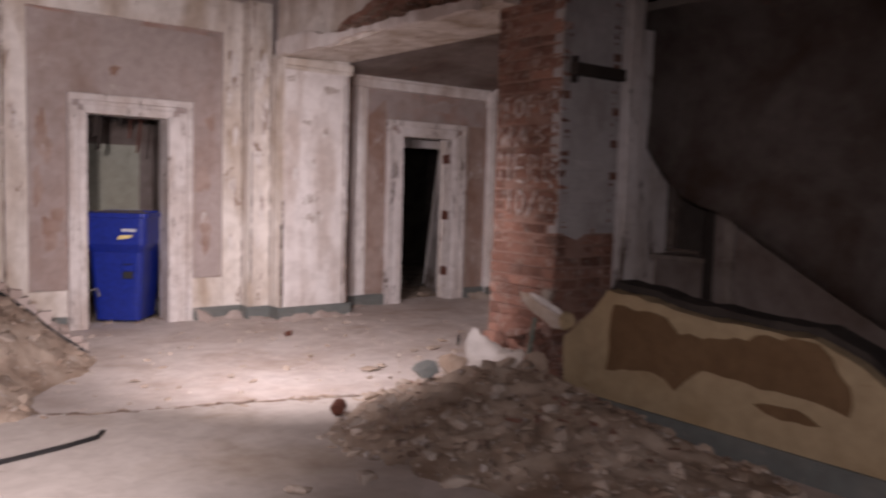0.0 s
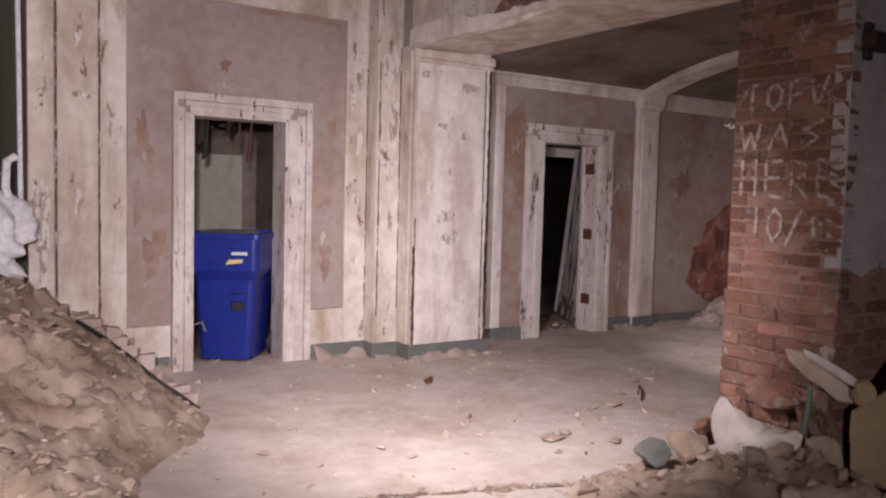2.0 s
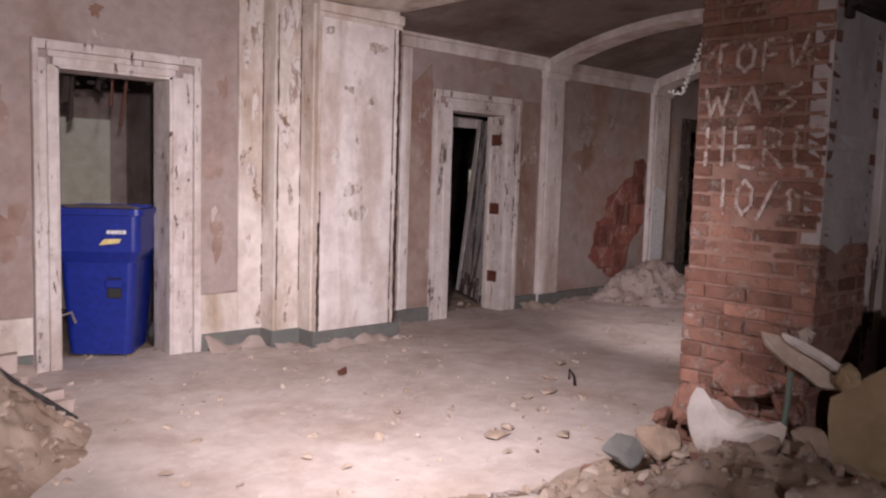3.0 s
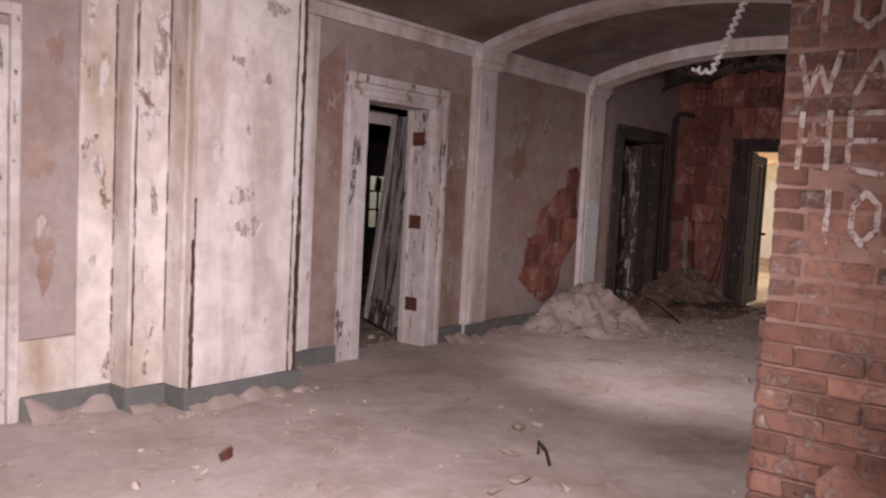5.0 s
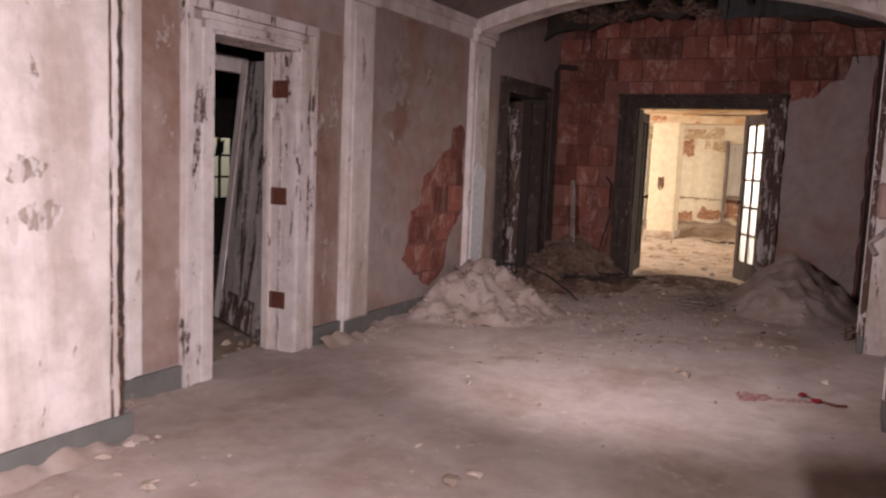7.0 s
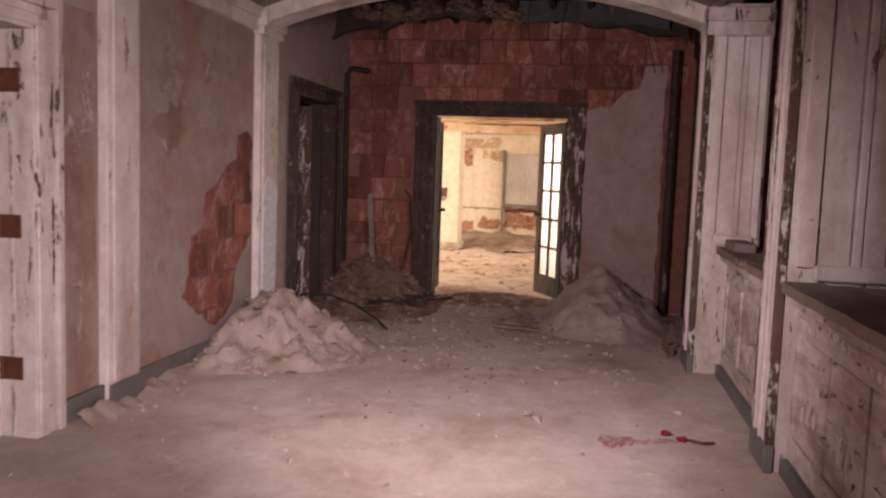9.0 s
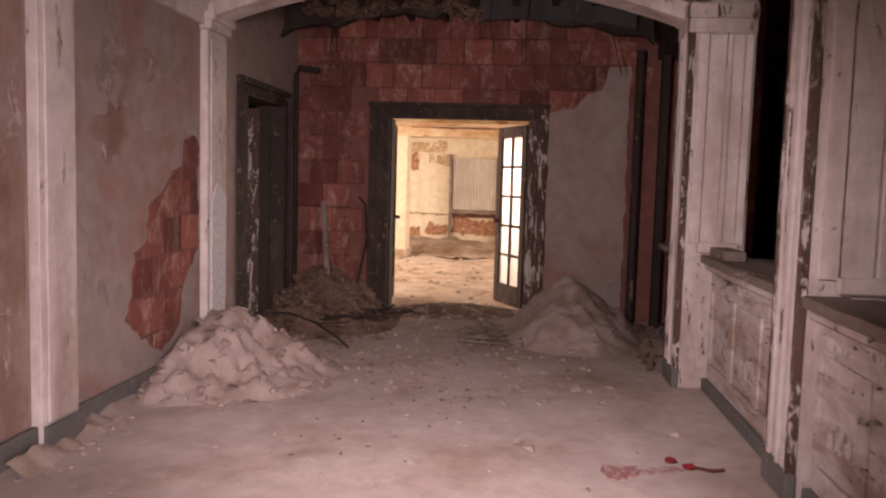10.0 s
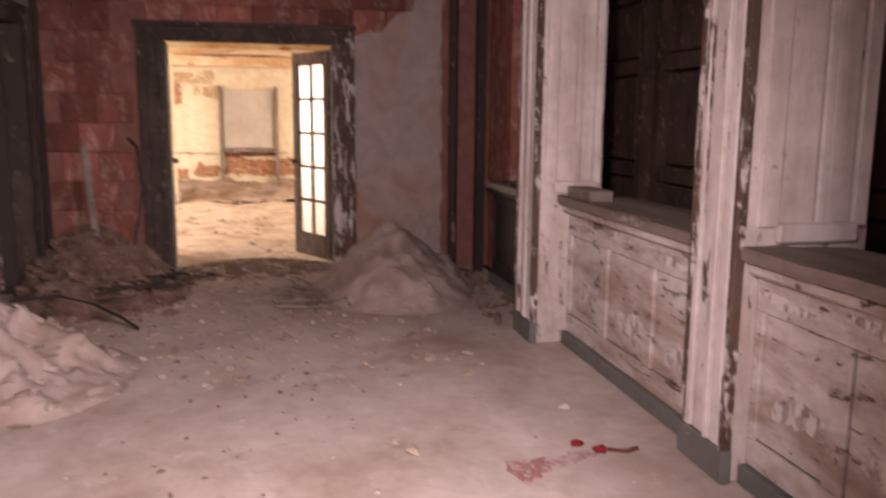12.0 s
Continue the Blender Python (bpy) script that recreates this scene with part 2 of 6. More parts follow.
M_CLOD = worn("brown_ceiling_clods", (0.25, 0.17, 0.13), (0.14, 0.085, 0.06), (0.44, 0.36, 0.31), 6, 9, (1, 1, 1), (0.42, 0.62), (0.58, 0.64), 0.95, 0.9)
M_EDGE = worn("bare_and_dim_brown_wood", (0.10, 0.062, 0.045), (0.05, 0.033, 0.027), (0.30, 0.20, 0.14), 5, 9, (1, 1, 0.4), (0.4, 0.66), (0.58, 0.64), 0.85, 0.8)
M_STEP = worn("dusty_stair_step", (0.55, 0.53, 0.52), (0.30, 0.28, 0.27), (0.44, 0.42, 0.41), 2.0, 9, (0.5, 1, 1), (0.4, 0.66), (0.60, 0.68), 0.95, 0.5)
M_STAIRWALL = worn("pale_green_grey_plaster", (0.46, 0.46, 0.38), (0.38, 0.36, 0.28), (0.30, 0.27, 0.22), 1.2, 8, (1, 1, 1), (0.45, 0.7), (0.66, 0.72), 0.9, 0.4)


def glass_mat(name, rough, colour):
    m, t, p = nodes_of(name)
    p.inputs["Base Color"].default_value = (*colour, 1)
    p.inputs["Transmission Weight"].default_value = 1.0
    p.inputs["Roughness"].default_value, p.inputs["IOR"].default_value = rough, 1.3
    return m


M_GLASS = glass_mat("grimy_frosted_glass", 0.35, (0.92, 0.92, 0.86))

# ---- helpers ----
GROUND = -0.09  # level of the floor


def box(bm, x0, x1, y0, y1, z0, z1):
    """A box; with z0 of exactly 0 it stands on the floor."""
    if z0 == 0:
        z0 = GROUND
    g = bmesh.ops.create_cube(bm, size=1.0)
    for v in g["verts"]:
        v.co = Vector((x0 + (v.co.x + 0.5) * (x1 - x0), y0 + (v.co.y + 0.5) * (y1 - y0), z0 + (v.co.z + 0.5) * (z1 - z0)))
    return g["verts"]


def finish(bm, bevel=0.0, seg=1):
    if bevel:
        bmesh.ops.bevel(bm, geom=list(bm.edges), offset=bevel, segments=seg, affect="EDGES", clamp_overlap=True)
    return bm


def mesh_of(name, bm, material):
    me = bpy.data.meshes.new(name)
    bm.to_mesh(me)
    bm.free()
    if material:
        me.materials.append(material)
    return me


def thing(name, bm, material, label, category, kind="", group="", smooth=False):
    ob = new(name, mesh_of(name, bm, material))
    if smooth:
        for f in ob.data.polygons:
            f.use_smooth = True
    return tagged(ob, label, category, group, kind)


def empty(name, at, label, category, kind="", group=""):
    ob = new(name)
    ob.location = at
    ob.empty_display_size = 0.1
    return tagged(ob, label, category, group, kind)


def part(name, bm, material, parent, label="", smooth=False):
    ob = new(name, mesh_of(name, bm, material))
    if smooth:
        for f in ob.data.polygons:
            f.use_smooth = True
    ob.parent = parent
    bpy.context.view_layer.update()
    ob.matrix_parent_inverse = parent.matrix_world.inverted()
    return tagged(ob, label)


def boxes(*bs, bevel=0.0):
    bm = bmesh.new()
    for b in bs:
        box(bm, *b)
    return finish(bm, bevel)


def rough_up(bm, amount, freq=6.0, keep=()):
    for v in bm.verts:
        n = noise.noise_vector(v.co * freq)
        v.co += Vector((0 if "x" in keep else n.x, 0 if "y" in keep else n.y, 0 if "z" in keep else n.z)) * amount


def tube(points, r, sides=7):
    """A bent round bar along points."""
    bm = bmesh.new()
    rings = []
    pts = [Vector(p) for p in points]
    for k, p in enumerate(pts):
        d = (pts[min(k + 1, len(pts) - 1)] - pts[max(k - 1, 0)]).normalized()
        a = d.orthogonal().normalized()
        b = d.cross(a)
        rings.append([bm.verts.new(p + r * (math.cos(q) * a + math.sin(q) * b)) for q in (2 * math.pi * s / sides for s in range(sides))])
    for u, w in zip(rings, rings[1:]):
        off = min(range(sides), key=lambda o: (u[0].co - w[o].co).length)
        for s in range(sides):
            bm.faces.new((u[s], u[(s + 1) % sides], w[(s + 1 + off) % sides], w[(s + off) % sides]))
    bm.faces.new(rings[0][::-1])
    bm.faces.new(rings[-1])
    bmesh.ops.recalc_face_normals(bm, faces=bm.faces)
    return bm


def sheet(outline, axis, at, thick):
    """A slab with the outline given in its plane. axis x: outline (y, z); y: (x, z); z: (x, y). It lies from at to at + thick."""
    bm = bmesh.new()
    put = {"x": lambda a, b, c: (c, a, b), "y": lambda a, b, c: (a, c, b), "z": lambda a, b, c: (a, b, c)}[axis]
    f = bm.faces.new([bm.verts.new(put(a, b, at)) for a, b in outline])
    g = bmesh.ops.extrude_face_region(bm, geom=[f])
    d = Vector(put(0, 0, thick))
    for v in g["geom"]:
        if isinstance(v, bmesh.types.BMVert):
            v.co += d
    bmesh.ops.recalc_face_normals(bm, faces=bm.faces)
    bmesh.ops.triangulate(bm, faces=[f for f in bm.faces if len(f.verts) > 4])
    return bm


def ragged(points, step, jag, seed):
    """Breaks the sides of a closed outline into short uneven ones."""
    rnd, out = random.Random(seed), []
    for (a, b), (c, d) in zip(points, points[1:] + points[:1]):
        n = max(1, int(math.hypot(c - a, d - b) / step))
        for k in range(n):
            f = k / n
            j = jag if k else jag * 0.3
            out.append((a + (c - a) * f + rnd.uniform(-j, j), b + (d - b) * f + rnd.uniform(-j, j)))
    return out


def blotch(w, h, cx, cz, seed, count=26, wild=0.45):
    """An uneven closed outline about w wide and h high."""
    r, ph = random.Random(seed), [random.Random(seed + k).uniform(0, 6.3) for k in range(4)]
    out = []
    for k in range(count):
        a = 2 * math.pi * k / count
        q = 1 + wild * (0.5 * math.sin(2 * a + ph[0]) + 0.4 * math.sin(3 * a + ph[1]) + 0.3 * math.sin(7 * a + ph[2])) + r.uniform(-0.16, 0.16)
        out.append((cx + 0.5 * w * q * math.cos(a), cz + 0.5 * h * q * math.sin(a)))
    return out


def lump(seed, flat=0.6, count=11):
    rnd = random.Random(seed)
    bm = bmesh.new()
    for _ in range(count):
        v = Vector((rnd.gauss(0, 1), rnd.gauss(0, 1), rnd.gauss(0, 1))).normalized() * rnd.uniform(0.75, 1)
        bm.verts.new((v.x, v.y, v.z * flat))
    g = bmesh.ops.convex_hull(bm, input=list(bm.verts))
    bmesh.ops.delete(bm, geom=[v for v in g["geom_interior"] if isinstance(v, bmesh.types.BMVert)], context="VERTS")
    vs = [v.co.copy() for v in bm.verts]
    idx = {v: k for k, v in enumerate(bm.verts)}
    fs = [[idx[v] for v in f.verts] for f in bm.faces]
    bm.free()
    return vs, fs


LUMPS = [lump(40 + k, 0.35 + 0.09 * (k % 6), 9 + k % 4) for k in range(14)]


def scatter(name, spots, material, label, category):
    """Loose bits joined into one sheet of litter. spots: x, y, z, size."""
    rnd = random.Random(len(spots) + len(name))
    V, F = [], []
    for x, y, z, size in spots:
        vs, fs = rnd.choice(LUMPS)
        r = Euler((rnd.uniform(-0.4, 0.4), rnd.uniform(-0.4, 0.4), rnd.uniform(0, 6.3))).to_matrix()
        s = Vector((size * rnd.uniform(0.7, 1.4), size * rnd.uniform(0.6, 1.1), size * rnd.uniform(0.6, 1.1)))
        o = len(V)
        V += [tuple(r @ Vector((v.x * s.x, v.y * s.y, v.z * s.z)) + Vector((x, y, z + size * 0.18))) for v in vs]
        F += [[o + k for k in f] for f in fs]
    me = bpy.data.meshes.new(name)
    me.from_pydata(V, [], F)
    me.materials.append(material)
    return tagged(new(name, me), label, category, "", "stuff")


def ground_mesh(x0, x1, y0, y1, step, height):
    bm = bmesh.new()
    nx, ny = int((x1 - x0) / step), int((y1 - y0) / step)
    grid = [[bm.verts.new((x0 + (x1 - x0) * i / nx, y0 + (y1 - y0) * j / ny, 0)) for j in range(ny + 1)] for i in range(nx + 1)]
    for row in grid:
        for v in row:
            v.co.z = height(v.co.x, v.co.y)
    for i in range(nx):
        for j in range(ny):
            bm.faces.new((grid[i][j], grid[i + 1][j], grid[i + 1][j + 1], grid[i][j + 1]))
    return bm


def fbm(x, y, f, octs=4):
    return sum(noise.noise(Vector((x * f * 2**k, y * f * 2**k, 3.7 * k))) / 2**k for k in range(octs))


def heap_height(cx, cy, rl, rr, rd, ru, top, p=2.3, rough=0.10):
    """Height of a heap: radii to -x, +x, -y and +y."""

    top -= GROUND

    def h(x, y):
        dx, dy = x - cx, y - cy
        a = abs(dx) / (rr if dx > 0 else rl)
        b = abs(dy) / (ru if dy > 0 else rd)
        r = (a**p + b**p) ** (1 / p) + 0.10 * fbm(x + cx, y, 1.3, 2)
        r = math.sqrt(r * r + 0.03) - 0.07
        body = top * max(0.0, 1 - r) ** 1.1
        return GROUND + body + min(1, body * 6) * (0.45 * rough * fbm(x, y, 2.6, 3) + 0.42 * rough * fbm(x + 9, y, 9.0, 3)) - 0.02

    return h


def heap(name, h, x0, x1, y0, y1, step, material, label, category="rubble heap"):
    bm = ground_mesh(x0, x1, y0, y1, step, h)
    low = [f for f in bm.faces if all(v.co.z < GROUND - 0.012 for v in f.verts)]
    bmesh.ops.delete(bm, geom=low, context="FACES")
    return thing(name, bm, material, label, category, "stuff", smooth=True)


# ---- structure ----
NORTH, SPRING, PEAK = 8.0, 2.66, 3.0
Y0, Y1 = 4.30, 8.0
MID, HALF = (Y0 + Y1) / 2, (Y1 - Y0) / 2
RAD = (HALF**2 + (PEAK - SPRING) ** 2) / (2 * (PEAK - SPRING))


def vault_z(y):
    return PEAK - RAD + math.sqrt(max(0.0, RAD**2 - (y - MID) ** 2))


def floor_height(x, y):
    return GROUND + 0.007 * fbm(x, y, 1.1, 4)


floor = thing("floor", ground_mesh(-3.6, 12.0, -3.2, 8.3, 0.08, floor_height), M_FLOOR, "dusty grey concrete floor littered with crumbs", "floor", "structure", smooth=True)
thing("floor_slab", boxes((-3.8, 20.5, -3.4, 12.8, -0.40, -0.17)), M_MORTAR, "bare slab under the rooms", "floor", "structure")

bm = boxes(
    (0.58, 1.77, NORTH, 8.24, 0, 3.6), (1.77, 2.60, NORTH, 8.24, 2.035, 3.6), (2.60, 5.49, NORTH, 8.24, 0, 3.6),
    (5.49, 6.33, NORTH, 8.24, 2.035, 3.6), (6.33, 10.02, NORTH, 8.24, 0, 3.6), (10.02, 11.15, NORTH, 8.24, 2.10, 3.6), (11.15, 11.9, NORTH, 8.24, 0, 3.6),
)
wall_n = thing("wall_north", bm, M_GREY, "grey and pink stripped plaster wall with stains", "wall", "structure")

# ceiling of the hall: a low vault with two ribs
def vault(x0, x1, off, thick, name, mat, label, ny=28):
    bm = bmesh.new()
    ys = [Y0 + (Y1 - Y0) * k / ny for k in range(ny + 1)]
    prof = [(y, vault_z(y) + off) for y in ys] + [(y, vault_z(y) + off + thick) for y in reversed(ys)]
    a = [bm.verts.new((x0, y, z)) for y, z in prof]
    b = [bm.verts.new((x1, y, z)) for y, z in prof]
    n = len(prof)
    for k in range(n):
        bm.faces.new((a[k], a[(k + 1) % n], b[(k + 1) % n], b[k]))
    for k in range(ny):
        bm.faces.new((a[k], a[k + 1], a[n - 2 - k], a[n - 1 - k]))
        bm.faces.new((b[k], b[k + 1], b[n - 2 - k], b[n - 1 - k]))
    bmesh.ops.recalc_face_normals(bm, faces=bm.faces)
    return thing(name, bm, mat, label, "ceiling", "structure")


vault(4.5, 9.3, 0.0, 0.15, "ceiling_vault", M_CEIL, "dark stained shallow vaulted plaster ceiling", 28)
vault(6.92, 7.22, -0.08, 0.078, "trim_rib_1", M_WHITE, "white plaster rib arching over the hall")
vault(9.07, 9.36, -0.13, 0.128, "trim_rib_2", M_WHITE, "white plaster rib arching over the hall")
thing("ceiling_ruined", boxes((9.3, 12.0, 3.4, 8.2, 3.16, 3.3)), M_NEARBLACK, "black rotten ceiling with bared lath", "ceiling", "structure")
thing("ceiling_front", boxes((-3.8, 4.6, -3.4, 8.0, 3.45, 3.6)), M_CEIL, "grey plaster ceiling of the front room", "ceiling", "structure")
thing("wall_above_hall", boxes((4.5, 9.3, 8.0, 8.24, 3.6, 3.7), (4.5, 9.3, 3.95, 4.30, 2.69, 3.6)), M_CEIL, "plaster above the counter openings", "wall", "structure")
# Cover added over the vault and dark room to shut out the sky.
thing("ceiling_void", boxes((4.5, 12.0, 0.3, 8.3, 3.62, 3.75)), M_NEARBLACK, "dark cover added above the vault against the sky", "ceiling", "structure")

# beam between the pier and the brick column
bm = bmesh.new()
n = 40
prof = []
for k in range(n + 1):
    y = 4.05 + (7.56 - 4.05) * k / n
    sag = -0.035 * math.exp(-((y - 6.3) / 0.5) ** 2)
    prof.append((y, 2.72 + sag + 0.012 * fbm(y, 0.3, 2.0, 3)))
lo = [bm.verts.new((3.60 + 0.012 * noise.noise(Vector((y * 4, 0, 0))), y, z)) for y, z in prof]
lb = [bm.verts.new((4.50, y, 2.76)) for y, z in prof]
hi = [bm.verts.new((3.60, y, 3.5)) for y, z in prof]
hb = [bm.verts.new((4.50, y, 3.5)) for y, z in prof]
for k in range(n):
    for u, w in ((lo, lb), (lb, hb), (hb, hi), (hi, lo)):
        bm.faces.new((u[k], u[k + 1], w[k + 1], w[k]))
bm.faces.new((lo[0], lb[0], hb[0], hi[0]))
bm.faces.new((lo[n], lb[n], hb[n], hi[n]))
bmesh.ops.recalc_face_normals(bm, faces=bm.faces)
thing("beam", bm, M_CREAM, "wide plastered beam with a cracked lower edge", "beam", "structure")
thing("trim_beam_lip", sheet(ragged([(4.30, 2.69), (5.7, 2.73), (6.6, 2.70), (7.50, 2.72), (7.50, 2.86), (6.9, 2.88), (6.5, 2.80), (5.6, 2.78), (4.9, 2.79), (4.3, 2.77)], 0.10, 0.018, 5), "x", 3.535, 0.064), M_WHITE, "broken white plaster lip along the beam", "plaster", "structure")
thing("bared_beam_brick", sheet(ragged([(4.30, 2.76), (5.5, 2.77), (6.35, 2.78), (6.1, 2.92), (5.7, 3.0), (5.4, 3.2), (4.3, 3.4)], 0.1, 0.03, 6), "x", 3.575, 0.024), M_BRICK, "bared red brick above the broken plaster", "brickwork", "structure")
rnd = random.Random(31)
scatter("beam_brick_bits", [(rnd.uniform(3.55, 3.60), y, 2.79 + 0.30 * rnd.random() ** 1.5 * (6.4 - y) / 2.1, 0.02 + 0.05 * rnd.random() ** 2) for y in (rnd.uniform(4.3, 6.25) for _ in range(150))], M_CLOD, "broken brick and mortar hanging on at the beam", "rubble")

# pier on the north wall, stepped on its west side
thing("wall_pier", boxes((3.64, 4.47, 7.56, 7.999, 0, 2.76)), M_CREAM, "tall cream-painted pier with brown streaks", "pier", "structure")
thing("wall_pier_step", boxes((3.38, 3.638, 7.79, 7.999, 0, 3.3)), M_CREAM, "cream-painted step beside the pier", "pier", "structure")
thing("wall_pier_edge", boxes((4.472, 4.53, 7.62, 7.999, 0, 2.74)), M_RUST, "bare brown edge of the pier", "pier", "structure")
thing("trim_pier_face", boxes((3.665, 4.40, 7.545, 7.558, 0.045, 2.62), (4.415, 4.455, 7.545, 7.558, 0.0, 2.70), bevel=0.003), M_WHITE, "white painted board facing on the pier", "trim", "structure")
thing("trim_pier_cap", boxes((3.62, 4.50, 7.52, 7.557, 2.64, 2.72), (3.63, 4.49, 7.535, 7.557, 2.60, 2.64), bevel=0.006), M_CREAM, "moulded cap of the pier", "trim", "structure")

# borders and panels west of the pier
thing("trim_border", boxes(
    (0.58, 0.755, 7.965, 7.999, 0, 3.3), (0.775, 1.06, 7.95, 7.999, 0, 2.98), (1.075, 1.27, 7.965, 7.999, 0, 3.3),
    (0.775, 1.06, 7.94, 7.999, 2.985, 3.3), (1.27, 3.16, 7.965, 7.999, 2.96, 3.3), (3.16, 3.375, 7.965, 7.999, 0, 3.3), bevel=0.004), M_CREAM, "cream painted border boards on the wall", "trim", "structure")
thing("trim_border_foot", boxes((1.27, 1.61, 7.972, 7.999, 0, 0.30), (2.83, 3.16, 7.972, 7.999, 0, 0.36), bevel=0.004), M_CREAM, "cream boards below the bared panel", "trim", "structure")
thing("trim_panel_plaster", sheet(ragged([(1.275, 0.32), (1.615, 0.30), (1.615, 2.2), (2.83, 2.2), (2.83, 0.36), (3.155, 0.38), (3.155, 2.90), (1.275, 2.94)], 0.15, 0.006, 9), "y", 7.985, 0.014), M_MAUVE, "mauve bared plaster panel round the doorway", "plaster", "structure")
thing("trim_groove_strip", boxes((3.405, 3.61, 7.772, 7.789, 0.045, 2.9), (3.615, 3.638, 7.60, 7.77, 0.045, 2.7), bevel=0.003), M_CREAM, "narrow painted strips beside the pier", "trim", "structure")

# panels in the hall
thing("trim_hall_strip", boxes((4.56, 4.98, 7.975, 7.999, 0.05, 2.56), (4.86, 4.905, 7.955, 7.975, 0.05, 2.56), (4.56, 6.9, 7.94, 7.999, 2.56, 2.66), (4.56, 6.9, 7.91, 7.999, 2.66, 2.72), (7.24, 9.07, 7.95, 7.999, 2.50, 2.60), (7.24, 9.07, 7.92, 7.999, 2.60, 2.69), bevel=0.005), M_WHITE, "white cornice and strip along the hall wall", "trim", "structure")
thing("trim_pink_panel", sheet(ragged([(4.985, 0.06), (5.26, 0.06), (5.26, 2.22), (5.24, 2.44), (4.985, 2.2)], 0.12, 0.012, 3), "y", 7.986, 0.013), M_PINK, "pink-brown flaking plaster beside the doorway", "plaster", "structure")
thing("trim_pink_panel_narrow", sheet(ragged([(6.54, 0.06), (6.86, 0.06), (6.86, 2.2), (6.54, 2.2)], 0.12, 0.008, 4), "y", 7.986, 0.013), M_PINK, "pink-brown plaster strip between casing and pilaster", "plaster", "structure")
for nm, x0, x1 in (("pilaster_near", 6.90, 7.24), ("pilaster_far", 9.07, 9.46)):
    top = empty("wall_" + nm, ((x0 + x1) / 2, 7.95, 0), "white painted pilaster with a moulded cap carrying a rib", "pilaster", "structure")
    part("shaft", boxes((x0, x1, 7.935, 7.998, 0.0, 2.47), bevel=0.004), M_WHITE, top)
    part("face_board", boxes((x0 + 0.05, x1 - 0.05, 7.922, 7.934, 0.06, 2.40), bevel=0.003), M_WHITE, top)
    part("cap", boxes((x0 - 0.02, x1 + 0.02, 7.90, 7.998, 2.472, 2.54), (x0 - 0.03, x1 + 0.03, 7.87, 7.998, 2.54, 2.66), bevel=0.006), M_WHITE, top)
thing("trim_bare_strip", sheet(ragged([(9.10, 0.3), (9.38, 0.25), (9.40, 1.2), (9.22, 1.3), (9.10, 1.15)], 0.08, 0.012, 3), "y", 7.909, 0.012), M_SHEET, "fresh white scraped patch on the pilaster", "plaster", "structure")

bm = boxes((0.60, 1.60, 7.945, 7.964, 0, 0.045), (2.84, 3.38, 7.945, 7.964, 0, 0.045), (3.36, 3.63, 7.755, 7.771, 0, 0.045), (3.36, 3.379, 7.772, 7.944, 0, 0.045), (3.618, 3.637, 7.545, 7.754, 0, 0.045), (3.62, 4.52, 7.528, 7.544, 0, 0.045), (4.531, 4.55, 7.6, 7.95, 0, 0.045), (4.55, 5.26, 7.955, 7.974, 0, 0.05), (6.53, 6.9, 7.955, 7.984, 0, 0.05), (6.89, 7.25, 7.905, 7.921, 0, 0.05), (7.25, 9.06, 7.97, 7.999, 0, 0.045), (9.06, 9.5, 7.89, 7.908, 0, 0.045), bevel=0.004)
thing("baseboard_north", bm, M_BASE, "grey-green stone skirting along the wall", "baseboard", "structure")


def casing(name, x0, x1, o0, o1, top, cap, mat, label, y=NORTH, deep=0.24):
    """A moulded door case: x0..x1 over all, opening o0..o1, to its top and the head's cap."""
    e = empty(name, ((x0 + x1) / 2, y, 0), label, "door frame", "structure")
    w0, w1 = o0 - x0, x1 - o1
    for a, b, c, d in ((x0, o0, 1, w0), (o1, x1, -1, w1)):
        outer, inner = (a, b) if c > 0 else (b, a)
        def span(f, g):
            p, q = outer + c * d * f, outer + c * d * g
            return min(p, q), max(p, q)
        part("side_casing", boxes((*span(0, 0.25), y - 0.062, y - 0.002, 0, cap), (*span(0.26, 0.62), y - 0.040, y - 0.002, 0, top + 0.04), (*span(0.63, 1.0), y - 0.052, y - 0.002, 0, top), bevel=0.004), mat, e)
        j0, j1 = (b, b + 0.022) if c > 0 else (a - 0.022, a)
        part("jamb", boxes((j0, j1, y - 0.045, y + deep + 0.01, 0, top - 0.002), bevel=0.003), mat, e)
    h = cap - top
    part("head_casing", boxes((x0 + 0.002, x1 - 0.002, y - 0.066, y - 0.003, cap - 0.35 * h, cap + 0.012), (o0 - 0.05, o1 + 0.05, y - 0.042, y - 0.003, top + 0.36 * h, cap - 0.36 * h), (o0 - 0.02, o1 + 0.02, y - 0.054, y - 0.003, top, top + 0.35 * h), bevel=0.004), mat, e)
    part("head_jamb", boxes((o0, o1, y - 0.045, y + deep + 0.01, top - 0.022, top), bevel=0.003), mat, e)
    return e


casing("door_1", 1.62, 2.825, 1.77, 2.60, 2.035, 2.185, M_FLAKE, "flaking white door case with no door")
casing("door_2", 5.27, 6.52, 5.49, 6.33, 2.035, 2.19, M_TRIM, "white moulded door case with bare hinges")
casing("door_3", 9.86, 11.32, 10.02, 11.15, 2.10, 2.22, M_SCALE, "dark scaled wooden door case")

# east wall of the hall, with the way to the yellow room
EAST = 11.75
bm = boxes((EAST + 0.03, 12.0, 7.10, 8.0, 0, 3.3), (EAST + 0.03, 12.0, 5.42, 7.10, 2.05, 3.3), (EAST + 0.03, 12.0, 0.9, 5.42, 0, 3.6), (EAST + 0.03, 12.0, 3.0, 8.2, 3.3, 3.6))
